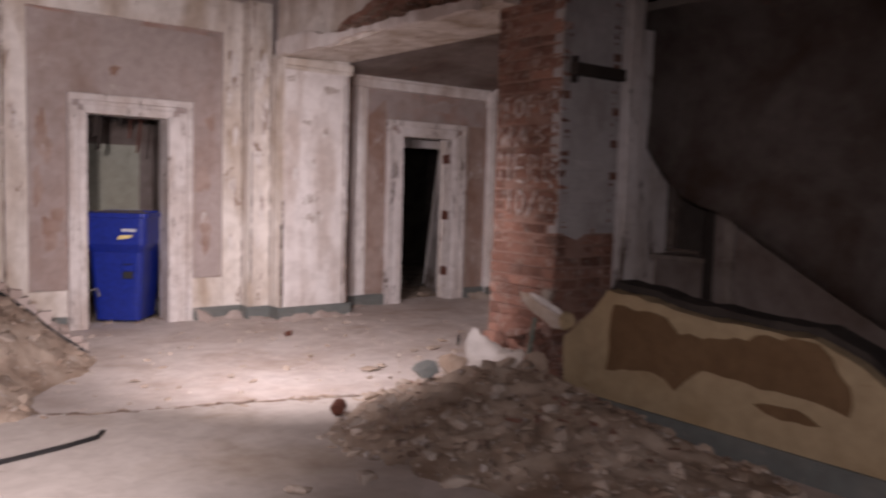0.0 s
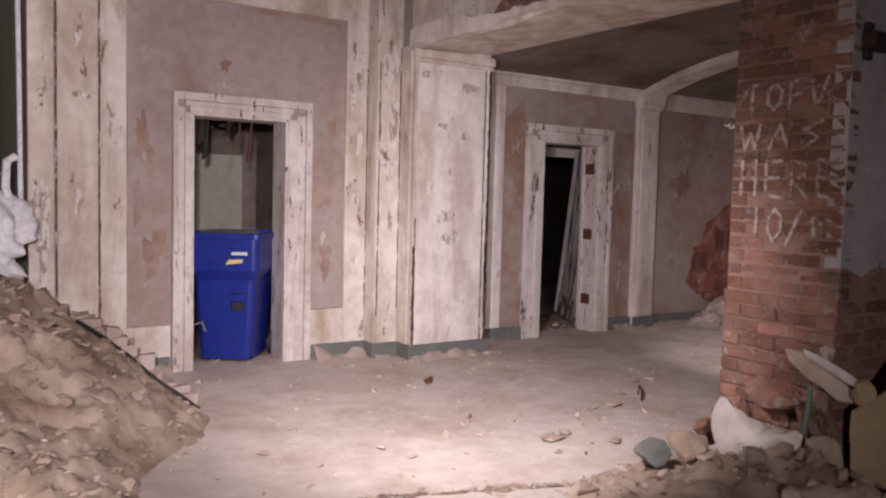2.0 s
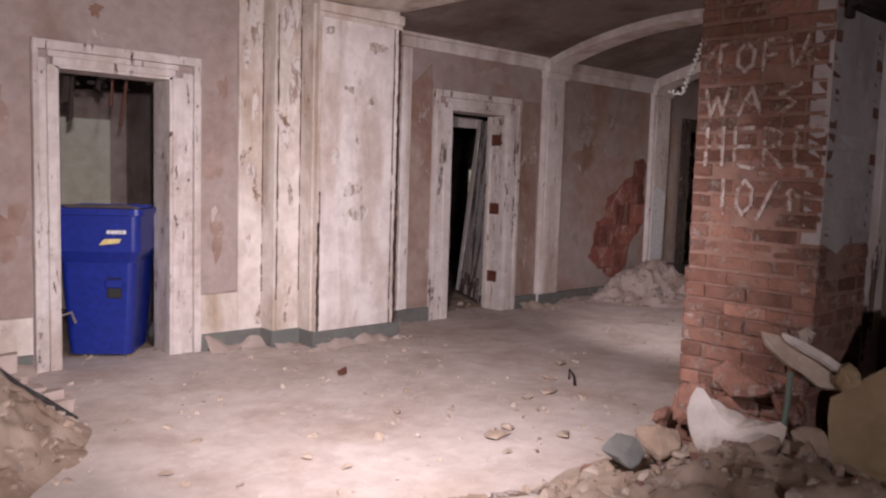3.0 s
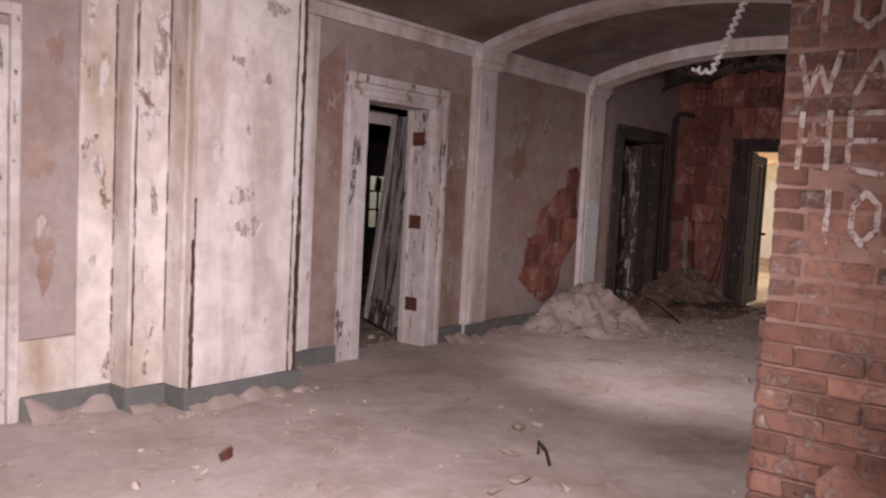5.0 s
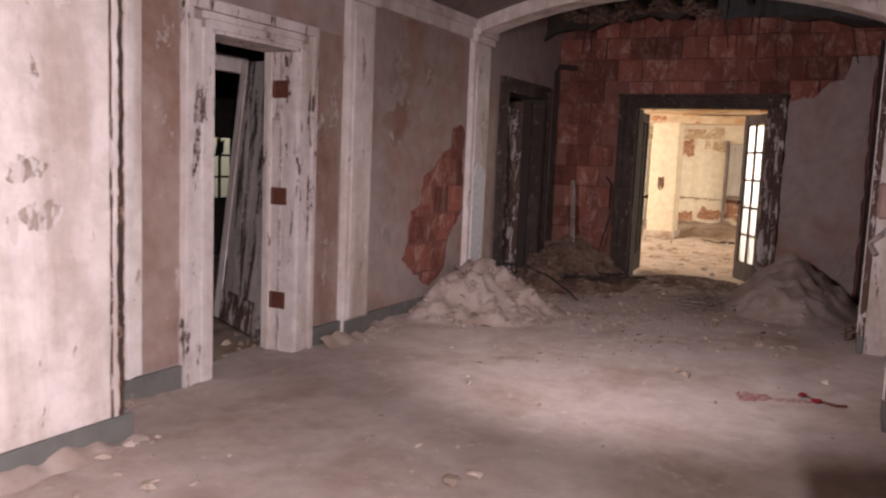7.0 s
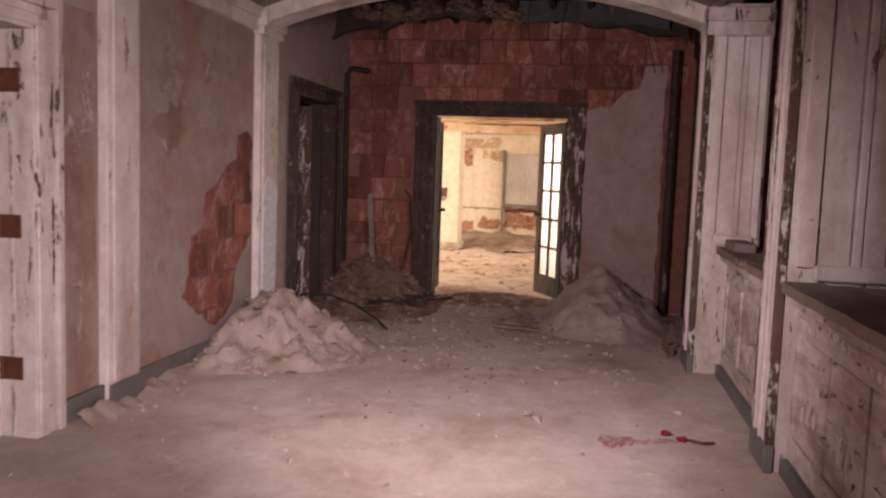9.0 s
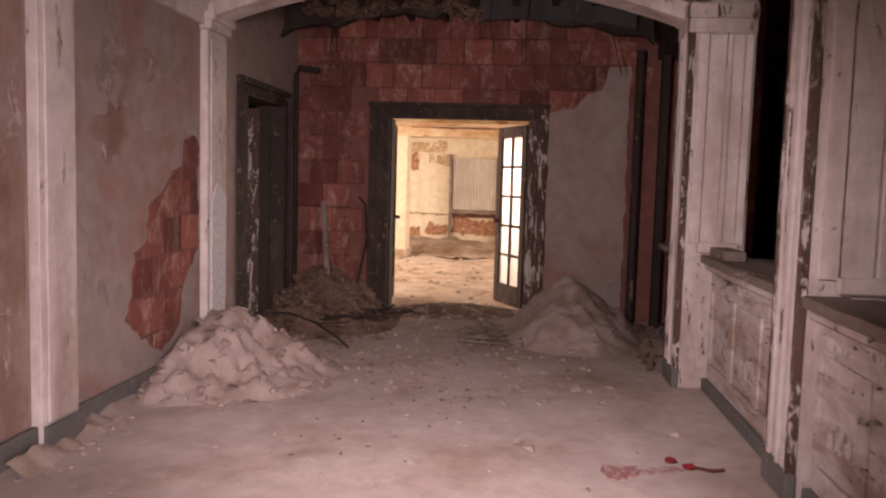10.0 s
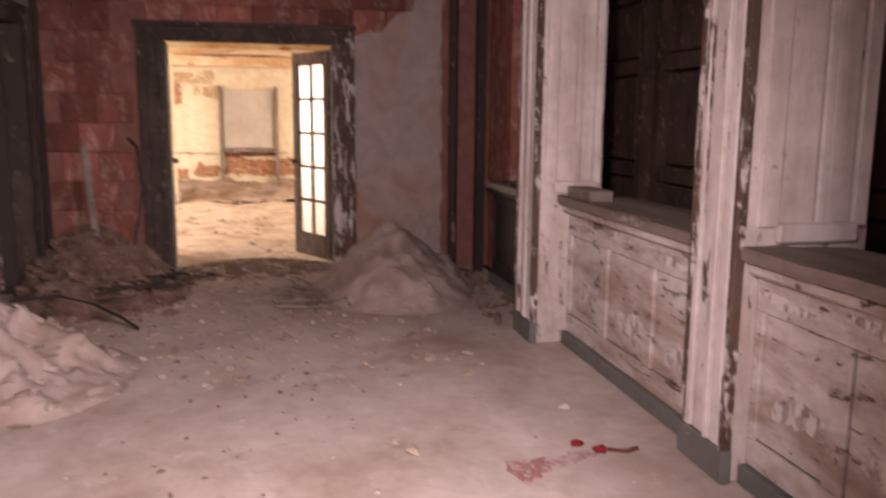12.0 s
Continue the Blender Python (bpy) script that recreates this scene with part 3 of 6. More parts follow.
wall_e = thing("wall_east", bm, M_BLOCKBED, "wall of red hollow clay blocks, half plastered", "wall", "structure")
pl = ragged([(4.43, GROUND), (5.26, GROUND), (5.26, 2.12), (5.0, 2.16), (4.86, 2.33), (4.72, 2.36), (4.66, 2.60), (4.43, 2.62)], 0.1, 0.015, 21)
thing("trim_end_plaster", sheet(pl, "x", EAST - 0.022, 0.02), M_GREY, "grey plaster left on the end wall with a ragged top", "plaster", "structure")
e = empty("door_4", (EAST, 6.2, 0), "dark peeling double-door case into the bright room", "door frame", "structure")
part("side_casing", boxes((EAST - 0.05, EAST + 0.02, 6.97, 7.18, 0, 2.16), (EAST - 0.075, EAST - 0.05, 7.10, 7.18, 0, 2.19), (EAST - 0.064, EAST - 0.05, 6.985, 7.02, 0, 2.15), bevel=0.005), M_SCALE, e)
part("side_casing", boxes((EAST - 0.05, EAST + 0.02, 5.27, 5.47, 0, 2.16), (EAST - 0.075, EAST - 0.05, 5.27, 5.35, 0, 2.19), (EAST - 0.064, EAST - 0.05, 5.42, 5.455, 0, 2.15), (EAST - 0.058, EAST - 0.05, 5.37, 5.395, 0, 2.15), bevel=0.005), M_BEAD, e)
part("head_casing", boxes((EAST - 0.055, EAST + 0.02, 5.28, 7.17, 2.03, 2.16), (EAST - 0.085, EAST + 0.02, 5.25, 7.20, 2.16, 2.20), (EAST - 0.068, EAST - 0.055, 5.30, 7.15, 2.05, 2.075), (EAST - 0.062, EAST - 0.055, 5.30, 7.15, 2.10, 2.12), bevel=0.005), M_SCALE, e)
part("jamb", boxes((EAST + 0.021, 12.01, 6.95, 6.995, 0, 2.03)), M_CHAR, e)
part("jamb", boxes((EAST + 0.021, 12.01, 5.43, 5.475, 0, 2.03)), M_CHAR, e)
part("threshold", boxes((EAST + 0.0, 12.02, 5.475, 6.95, 0, GROUND + 0.025)), M_LEDGE, e)


def french_leaf(at, yaw, label, mat, clear):
    """A glazed leaf two panes wide, five high; local x runs from the hinge, y is its thickness."""
    W, H, T = 0.70, 2.07, 0.042
    e = empty("glazed_door_leaf", (0, 0, 0), label, "door")
    part("hinge_stile", boxes((0, 0.10, -T / 2, T / 2, 0.015, H), bevel=0.004), mat, e)
    part("lock_stile", boxes((W - 0.10, W, -T / 2, T / 2, 0.015, H), bevel=0.004), mat, e)
    part("top_rail", boxes((0.101, W - 0.101, -T / 2 + 0.001, T / 2 - 0.001, H - 0.12, H), bevel=0.004), mat, e)
    part("bottom_rail", boxes((0.101, W - 0.101, -T / 2 + 0.001, T / 2 - 0.001, 0.015, 0.25), bevel=0.004), mat, e)
    part("upright_bar", boxes((W / 2 - 0.015, W / 2 + 0.015, -0.016, 0.016, 0.25, H - 0.12), bevel=0.003), mat, e)
    rows = 5
    dz = (H - 0.12 - 0.25) / rows
    for k in range(rows):
        z = 0.25 + dz * k
        if k:
            part("glazing_bar", boxes((0.10, W - 0.10, -0.015, 0.015, z - 0.014, z + 0.014), bevel=0.003), mat, e)
        for x0, x1 in ((0.101, W / 2 - 0.016), (W / 2 + 0.016, W - 0.101)):
            g = part("pane", boxes((x0, x1, -0.002, 0.002, z + (0.015 if k else 0.0), z + dz - 0.015)), M_GLASS if clear else M_CHAR, e, "dull frosted pane" if clear else "near-black opaque pane")
            g.visible_shadow = not clear
    part("knob", tube([(W - 0.05, -0.075, 0.98), (W - 0.05, -0.05, 0.98), (W - 0.05, 0.05, 0.98), (W - 0.05, 0.075, 0.98)], 0.022), M_RUST, e)
    e.matrix_world = pose(*at, 0, 0, yaw)
    return e


french_leaf((12.03, 5.475, GROUND + 0.03), 28, "brown glazed door leaf standing open into the bright room", M_EDGE, True)
french_leaf((12.03, 7.0, GROUND + 0.03), 5, "near-black glazed door leaf folded open", M_CHAR, False)

# counter row on the south side
def pier(name, x0, x1, y0, y1, label):
    e = empty(name, ((x0 + x1) / 2, (y0 + y1) / 2, 0), label, "pier")
    part("core", boxes((x0, x1, y0, y1, 0, 2.72), bevel=0.006), M_FLAKE, e)
    w = x1 - x0
    for a, b, t in ((0.10, 0.30, 0.024), (0.34, 0.42, 0.034), (0.46, 0.74, 0.014), (0.78, 0.90, 0.026)):
        part("front_board", boxes((x0 + a * w, x0 + b * w, y1 + 0.001, y1 + t, 0.06, 2.5), bevel=0.004), M_TRIM, e)
    part("corner_bead", boxes((x0 - 0.012, x0 + 0.022, y1 - 0.02, y1 + 0.026, 0, 2.6), (x1 - 0.022, x1 + 0.012, y1 - 0.02, y1 + 0.026, 0, 2.6), bevel=0.005), M_BEAD, e, "bare brown flaked corner bead")
    d = y1 - y0
    for a, b, t in ((0.05, 0.16, 0.026), (0.18, 0.36, 0.012), (0.37, 0.44, 0.018), (0.46, 0.72, 0.010), (0.74, 0.90, 0.026)):
        part("side_board", boxes((x0 - t, x0 - 0.001, y0 + a * d, y0 + b * d, 0.97, 2.45), bevel=0.004), M_WHITE, e, "white fluted side board")
    part("cap", boxes((x0 - 0.03, x1 + 0.03, y0, y1 + 0.03, 2.46, 2.56), (x0 - 0.05, x1 + 0.05, y0, y1 + 0.05, 2.56, 2.66), bevel=0.006), M_TRIM, e)
    part("plinth", boxes((x0 - 0.02, x1 + 0.02, y1 - 0.02, y1 + 0.028, 0, 0.055), bevel=0.006), M_BASE, e, "grey-green stone plinth")
    part("side_plinth", boxes((x0 - 0.04, x0 - 0.001, y0 + 0.12 * d, y1 - 0.25 * d, 0.905, 0.985), bevel=0.01), M_WHITE, e)
    return e


pier("wall_pier_near", 6.87, 7.20, 3.66, 4.225, "tall flaking white timber pier between counters")
pier("wall_pier_far", 8.98, 9.34, 3.92, 4.36, "tall flaking white timber pier with a panelled side")


def counter(x0, x1, y, depth, panels, mat, label, top=0.86):
    e = empty("ticket_counter", ((x0 + x1) / 2, y - depth / 2, 0), label, "counter", group="counters along the hall")
    # Dark backing paints the shade in the open gaps round the panels.
    part("back_board", boxes((x0, x1, y - 0.05, y - 0.024, -0.02, top - 0.02)), M_EDGE, e, "backing coloured dark to shade the gaps round the panels")
    part("top_rail", boxes((x0, x1, y - 0.024, y, 0.64, top - 0.02), bevel=0.004), mat, e)
    part("bottom_rail", boxes((x0, x1, y - 0.024, y, -0.003, 0.11), bevel=0.004), mat, e)
    part("shelf_moulding", boxes((x0, x1, y - 0.02, y + 0.055, top - 0.075, top - 0.021), bevel=0.012), mat, e)
    n = panels
    w = (x1 - x0) / n
    for k in range(n + 1):
        x = x0 + w * k
        part("stile", boxes((max(x0, x - 0.05), min(x1, x + 0.05), y - 0.023, y - 0.001, 0.111, 0.639), bevel=0.004), mat, e)
    for k in range(n):
        part("panel", boxes((x0 + w * k + 0.055, x0 + w * (k + 1) - 0.055, y - 0.023, y - 0.013, 0.116, 0.633), bevel=0.004), mat, e, "sunk painted panel with bare patches")
        if mat is M_COUNTER:
            part("bare_patch", sheet(blotch(0.26 + 0.05 * (k % 2), 0.13, x0 + w * (k + 0.42), 0.24 + 0.03 * k, 40 + k + int(x0)), "y", y - 0.0128, 0.0016), M_SCAR, e, "bare brown patch low on the panel")
            part("bare_patch", sheet(blotch(0.30, 0.05, x0 + w * (k + 0.6), 0.70 + 0.03 * (k % 2), 60 + k + int(x0)), "y", y + 0.0002, 0.0016), M_SCAR, e, "bare brown strip along the rail")
    for j, (a, b) in enumerate(((-depth, -depth * 0.62), (-depth * 0.605, -depth * 0.3), (-depth * 0.285, 0.085))):
        bm = bmesh.new()
        for i in range(12):
            p, q = x0 + (x1 - x0) * i / 12, x0 + (x1 - x0) * (i + 1) / 12
            box(bm, p, q, y + a, y + b, top - 0.02, top + 0.020 + 0.006 * j)
        bmesh.ops.remove_doubles(bm, verts=list(bm.verts), dist=0.0005)
        for v in bm.verts:
            v.co.z += 0.007 * noise.noise(v.co * 3 + Vector((0, 0, j)))
            v.co.y += 0.010 * noise.noise(v.co * 5 + Vector((j, 0, 0)))
        part("shelf_plank", bm, M_LEDGE, e, "bare weathered shelf plank")
    part("plinth", boxes((x0, x1, y - 0.024, y + 0.035, 0.0, -0.005), bevel=0.006), M_BASE, e, "grey-green stone plinth")
    return e


counter(7.21, 8.97, 4.14, 0.40, 3, M_COUNTER, "panelled white ticket counter with a bare plank shelf")
counter(5.35, 6.86, 4.14, 0.40, 3, M_COUNTER, "panelled white ticket counter with a bare plank shelf")
counter(9.35, 11.0, 4.10, 0.40, 3, M_CHAR, "dark rotten ticket counter beyond the pier", 0.80)
thing("wood_block", boxes((8.55, 8.94, 4.02, 4.17, 0.885, 0.955), bevel=0.008), M_LEDGE, "weathered wooden block lying on the counter", "wood block")
thing("wall_south_header", boxes((4.5, 11.75, 3.95, 4.16, 2.69, 3.6)), M_NEARBLACK, "dark header above the counter openings", "wall", "structure")
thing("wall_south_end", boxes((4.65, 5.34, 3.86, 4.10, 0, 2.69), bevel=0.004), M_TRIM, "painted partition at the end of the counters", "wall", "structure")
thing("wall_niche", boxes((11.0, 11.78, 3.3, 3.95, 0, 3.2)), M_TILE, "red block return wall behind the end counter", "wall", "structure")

# closing walls, unseen ones added to keep the sky out, and the dark rooms
# Back wall is coloured dark for the unlit room.
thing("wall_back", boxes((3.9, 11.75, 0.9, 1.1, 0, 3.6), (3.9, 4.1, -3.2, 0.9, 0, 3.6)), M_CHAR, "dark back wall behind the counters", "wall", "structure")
thing("wall_west", boxes((-3.9, -3.7, -3.4, 12.8, 0, 4.6)), M_GREY, "unseen plaster wall added to close the front room", "wall", "structure")
thing("wall_south", boxes((-3.9, 5.4, -3.4, -3.2, 0, 3.6)), M_GREY, "unseen plaster wall added to close the front room", "wall", "structure")
thing("wall_north_west", boxes((-3.7, -1.6, 8.0, 8.24, 0, 3.6)), M_GREY, "plaster wall beside the stairs", "wall", "structure")
thing("wall_stairs_left", boxes((-1.7, -1.6, 8.0, 12.6, 0, 4.6)), M_STAIRWALL, "plaster wall beside the stairs", "wall", "structure")
thing("wall_stairs_right", boxes((0.59, 0.75, 8.24, 12.6, 0, 4.6)), M_STAIRWALL, "plaster wall beside the stairs", "wall", "structure")
thing("wall_landing", boxes((-1.7, 0.75, 12.0, 12.2, 2.3, 4.6)), M_STAIRWALL, "pale wall above the landing with spray paint", "wall", "structure")
thing("ceiling_stairs", boxes((-1.8, 0.8, 8.0, 12.3, 4.1, 4.3), (-3.9, 4.6, 8.0, 8.1, 3.6, 4.2)), M_STAIRWALL, "pale ceiling over the stairs", "ceiling", "structure")
stairs = empty("stairs", (-0.5, 7.9, 0), "dark stair flight with dusty treads rising from the rubble", "stairs", "structure")
for k in range(14):
    y = 7.9 + 0.28 * k
    part("step", boxes((-1.58, 0.57, y, y + 0.30, 0.17 * k, 0.17 * (k + 1) - 0.03), bevel=0.004), M_NEARBLACK, stairs, "black riser")
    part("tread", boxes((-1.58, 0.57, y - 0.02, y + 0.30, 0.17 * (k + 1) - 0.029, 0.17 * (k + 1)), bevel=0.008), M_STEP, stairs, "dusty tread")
thing("floor_landing", boxes((-1.6, 0.58, 11.82, 12.2, 2.2, 2.38)), M_STEP, "dusty stair landing", "floor", "structure")

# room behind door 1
# Dimness of the small room is put into its darker wall plaster.
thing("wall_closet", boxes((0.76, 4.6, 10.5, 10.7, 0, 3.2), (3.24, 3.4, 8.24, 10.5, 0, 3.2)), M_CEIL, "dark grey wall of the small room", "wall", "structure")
thing("wall_closet_pale", boxes((2.30, 3.06, 10.47, 10.498, 0, 1.82)), M_STAIRWALL, "pale panel on the small room's back wall", "wall", "structure")
thing("ceiling_closet", boxes((0.76, 4.6, 8.24, 10.7, 2.5, 2.6)), M_NEARBLACK, "black collapsed ceiling of the small room", "ceiling", "structure")
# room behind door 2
# Side room's darkness is painted: its walls and ceiling are near black.
thing("wall_side_room", boxes((3.42, 9.73, 12.0, 12.2, 0, 3.2), (10.42, 11.9, 12.0, 12.2, 0, 3.2), (9.73, 10.42, 12.0, 12.2, 0, 0.65), (9.73, 10.42, 12.0, 12.2, 1.50, 3.2), (11.75, 11.95, 8.24, 12.0, 0, 3.2)), M_NEARBLACK, "side room walls coloured near black for the unlit room", "wall", "structure")
thing("ceiling_side_room", boxes((3.4, 11.95, 8.24, 12.2, 2.7, 2.8)), M_NEARBLACK, "black ceiling of the side room", "ceiling", "structure")

# grooves, scars and peeled places on the painted boards
# Grooves are raised strips; bare wood and joint shade are put into their colour.
for nm, y, lines in (("west", 7.9485, ((0.765, 0.30, 3.2), (1.068, 0.35, 3.1))), ("border", 7.9635, ((3.374, 0.35, 2.55),)), ("step", 7.7705, ((3.40, 0.3, 2.6), (3.612, 0.35, 2.75))), ("pier", 7.5435, ((4.408, 0.02, 2.66), (3.660, 0.05, 1.2)))):
    for k, (x, z0, z1) in enumerate(lines):
        n = 40
        r = random.Random(int(x * 1000))
        left = [(x - 0.004 - 0.006 * r.random() ** 2, z0 + (z1 - z0) * i / n) for i in range(n + 1)]
        right = [(x + 0.004 + 0.010 * r.random() ** 3, z0 + (z1 - z0) * i / n) for i in range(n, -1, -1)]
        thing("trim_groove_" + nm, sheet(left + right, "y", y, 0.0012), M_BEAD, "raised dark strip for the bare, shaded joint between boards", "joint", "structure")
for x0, x1, z0, z1, s in ((4.448, 4.474, 0.02, 2.6, 61), (3.638, 3.658, 0.05, 0.95, 62), (4.44, 4.47, 0.3, 1.1, 63)):
    thing("trim_bare_edge", sheet(ragged([(x0, z0), (x1, z0), (x1, z1), (x0, z1)], 0.035, 0.007, s), "y", 7.5405 - 0.001 * (s - 60), 0.004), M_EDGE, "bare brown wood where the pier's paint has flaked", "paint scar", "structure")
SCARS = [
    (3.29, 2.55, 0.10, 0.36, 7.9625), (3.22, 2.30, 0.07, 0.22, 7.9625), (3.30, 1.9, 0.05, 0.30, 7.9625), (3.27, 1.35, 0.06, 0.16, 7.9625), (3.25, 0.75, 0.05, 0.14, 7.9625),
    (3.50, 2.55, 0.13, 0.42, 7.7695), (3.55, 2.10, 0.09, 0.45, 7.7695), (3.47, 1.65, 0.08, 0.22, 7.7695), (3.52, 1.15, 0.06, 0.26, 7.7695), (3.47, 0.75, 0.05, 0.12, 7.7695),
    (3.98, 1.22, 0.15, 0.12, 7.5425), (4.05, 1.02, 0.16, 0.16, 7.5425), (3.92, 0.98, 0.06, 0.10, 7.5425), (4.02, 1.62, 0.05, 0.12, 7.5425), (3.80, 1.50, 0.07, 0.12, 7.5425), (4.16, 1.95, 0.07, 0.10, 7.5425), (3.95, 2.05, 0.10, 0.07, 7.5425), (4.05, 0.38, 0.05, 0.04, 7.5425), (4.22, 2.42, 0.16, 0.10, 7.5425), (3.75, 2.50, 0.12, 0.08, 7.5425),
    (0.92, 2.55, 0.05, 0.16, 7.9475), (0.95, 2.10, 0.16, 0.05, 7.9475), (0.66, 1.15, 0.11, 0.75, 7.9635), (0.68, 0.75, 0.07, 0.3, 7.9635), (0.92, 1.3, 0.05, 0.2, 7.9475), (1.16, 1.9, 0.05, 0.22, 7.9635),
    (1.40, 1.75, 0.14, 0.42, 7.984), (1.48, 0.90, 0.18, 0.34, 7.984), (1.36, 1.30, 0.10, 0.30, 7.984), (2.95, 1.40, 0.13, 0.30, 7.984), (2.98, 0.85, 0.12, 0.36, 7.984), (2.05, 2.45, 0.10, 0.08, 7.984), (3.03, 2.0, 0.08, 0.2, 7.984),
    (5.10, 1.9, 0.09, 0.40, 7.985), (5.15, 1.3, 0.13, 0.36, 7.985), (5.10, 0.75, 0.14, 0.42, 7.985), (6.70, 1.1, 0.09, 0.5, 7.985), (6.68, 1.8, 0.10, 0.3, 7.985),
    (7.07, 2.05, 0.05, 0.22, 7.9215), (7.10, 1.4, 0.04, 0.16, 7.9215), (7.17, 0.6, 0.04, 0.10, 7.9215), (9.2, 2.2, 0.10, 0.24, 7.9215), (9.30, 1.7, 0.08, 0.34, 7.9215),
]
for k, (x, z, w, h, y) in enumerate(SCARS):
    pale = abs(y - 7.984) < 0.0015
    thing("trim_scar", sheet(blotch(w, h, x, z, 300 + 7 * k), "y", y - 0.0006 * (k % 4), 0.0012), M_PINK if pale else M_SCAR, "peeled brown scar in the paint", "paint scar", "structure")
for k, (x, z, w, h, m) in enumerate(((7.75, 2.1, 0.34, 0.5, M_DAMP), (8.1, 2.05, 0.5, 0.22, M_PINK), (7.85, 1.65, 0.55, 0.45, M_PINK), (8.35, 1.75, 0.35, 0.3, M_MAUVE), (7.55, 1.0, 0.3, 0.5, M_MAUVE), (8.6, 2.15, 0.4, 0.3, M_MAUVE), (6.1, 2.42, 0.5, 0.12, M_MAUVE), (5.6, 2.40, 0.4, 0.16, M_MAUVE))):
    thing("trim_stain", sheet(blotch(w, h, x, z, 900 + 3 * k, 34), "y", 7.9965 - 0.0012 * k, 0.0012), m, "blotch of bared plaster on the hall wall", "plaster", "structure")
# ---- bright room ----
thing("floor_bright_room", ground_mesh(11.98, 20.2, 1.0, 11.2, 0.12, lambda x, y: GROUND + 0.012 + 0.03 * fbm(x, y, 1.6, 4) * min(1, max(0, (x - 12.1) / 0.6))), M_YFLOOR, "pale floor strewn with fallen plaster", "floor", "structure", smooth=True)
thing("ceiling_bright_room", boxes((12.0, 20.4, 0.8, 11.2, 2.36, 2.5), (15.2, 15.5, 0.9, 11.0, 2.24, 2.36), (18.05, 18.55, 0.9, 11.0, 2.19, 2.36)), M_YCEIL, "peeling cream ceiling with beams", "ceiling", "structure")
thing("wall_bright_east", boxes((20.0, 20.2, 0.8, 11.2, 0, 2.4)), M_YELLOW, "stained yellow wall with bared brick", "wall", "structure")
thing("wall_bright_north", boxes((12.0, 13.6, 10.95, 11.15, 0, 2.4), (17.6, 20.2, 10.95, 11.15, 0, 2.4), (13.6, 17.6, 10.95, 11.15, 0, 0.8)), M_YELLOW, "yellow wall with a wide window opening", "wall", "structure")
thing("wall_bright_south", boxes((12.0, 15.9, 0.85, 1.05, 0, 2.4), (19.3, 20.2, 0.85, 1.05, 0, 2.4), (15.9, 19.3, 0.85, 1.05, 0, 0.8)), M_YELLOW, "yellow wall with a wide window opening", "wall", "structure")
thing("wall_bright_west", boxes((12.0, 12.1, 0.9, 5.42, 0, 2.4), (12.0, 12.1, 7.0, 11.0, 0, 2.4)), M_YELLOW, "yellow wall beside the double door", "wall", "structure")

# ---- brick column ----
CX0, CX1, CY0, CY1 = 3.755, 4.36, 3.595, 4.26
column = thing("brick_column", boxes((CX0 + 0.003, CX1 - 0.003, CY0 + 0.003, CY1 - 0.003, 0, 3.45)), M_MORTAR, "square red brick column, grey paint on one side", "column")


def brick_mesh(name, length, mat, seed):
    """A worn brick, length along local x, its face towards -y, centred on its face."""
    bm = boxes((-length / 2, length / 2, 0, 0.09, -0.0325, 0.0325))
    rnd = random.Random(seed)
    bmesh.ops.bevel(bm, geom=list(bm.edges), offset=0.006, segments=1, affect="EDGES")
    for v in bm.verts:
        v.co += Vector((rnd.uniform(-1, 1), rnd.uniform(-1, 1), rnd.uniform(-1, 1))) * 0.003
    return mesh_of(name, bm, mat)


part("grey_paint_film", sheet(ragged([(CX0, 1.12), (CX0 + 0.2, 1.05), (CX0 + 0.42, 1.16), (CX1, 1.1), (CX1, 3.45), (CX0, 3.45)], 0.08, 0.004, 18), "y", CY0 - 0.001, 0.02), M_BRICKGREY, column, "grey paint bridging the joints")
BRICKS = {}
for mat in (M_BRICK, M_BRICKGREY):
    for L in (0.22, 0.105, 0.16):
        BRICKS[mat.name, L] = [brick_mesh("brick", L, mat, 70 + k) for k in range(5)]
rnd = random.Random(8)
laid, rest = 0, {}
courses = [0.04 + 0.0775 * k for k in range(-2, 44)]
for n, z in enumerate(courses):
    for face, (w, mid, yaw) in {
        "w": (CY1 - CY0, (CX0, (CY0 + CY1) / 2), -90), "s": (CX1 - CX0, ((CX0 + CX1) / 2, CY0), 0),
        "n": (CX1 - CX0, ((CX0 + CX1) / 2, CY1), 180), "e": (CY1 - CY0, (CX1, (CY0 + CY1) / 2), 90)}.items():
        a = -w / 2
        row = [0.22, 0.22, 0.22] if (n + (face in "ns")) % 2 else [0.105, 0.22, 0.22, 0.105]
        if face in "ns":
            row = [0.22, 0.22, 0.105] if n % 2 else [0.105, 0.22, 0.22]
        gap = (w - sum(row)) / max(1, len(row) - 1)
        for L in row:
            c = a + L / 2
            a += L + gap
            grey = face == "s" and z > 1.08 + 0.12 * noise.noise(Vector((c * 3, z * 2, 0)))
            out = rnd.uniform(-0.003, 0.003) + (0.016 if z < 0.93 and face in "wn" else 0)
            m = pose(mid[0], mid[1], z, 0, 0, yaw) @ pose(c, -out, rnd.uniform(-0.003, 0.003), 0, rnd.uniform(-0.8, 0.8), rnd.uniform(-0.9, 0.9))
            me = rnd.choice(BRICKS[(M_BRICKGREY if grey else M_BRICK).name, L])
            if face in "ws" and z < 2.9 and laid < 300:
                ob = new("brick", me)
                ob.parent = column
                ob.matrix_basis = m
                laid += 1
            else:
                rest.setdefault(grey, []).append((me, m))
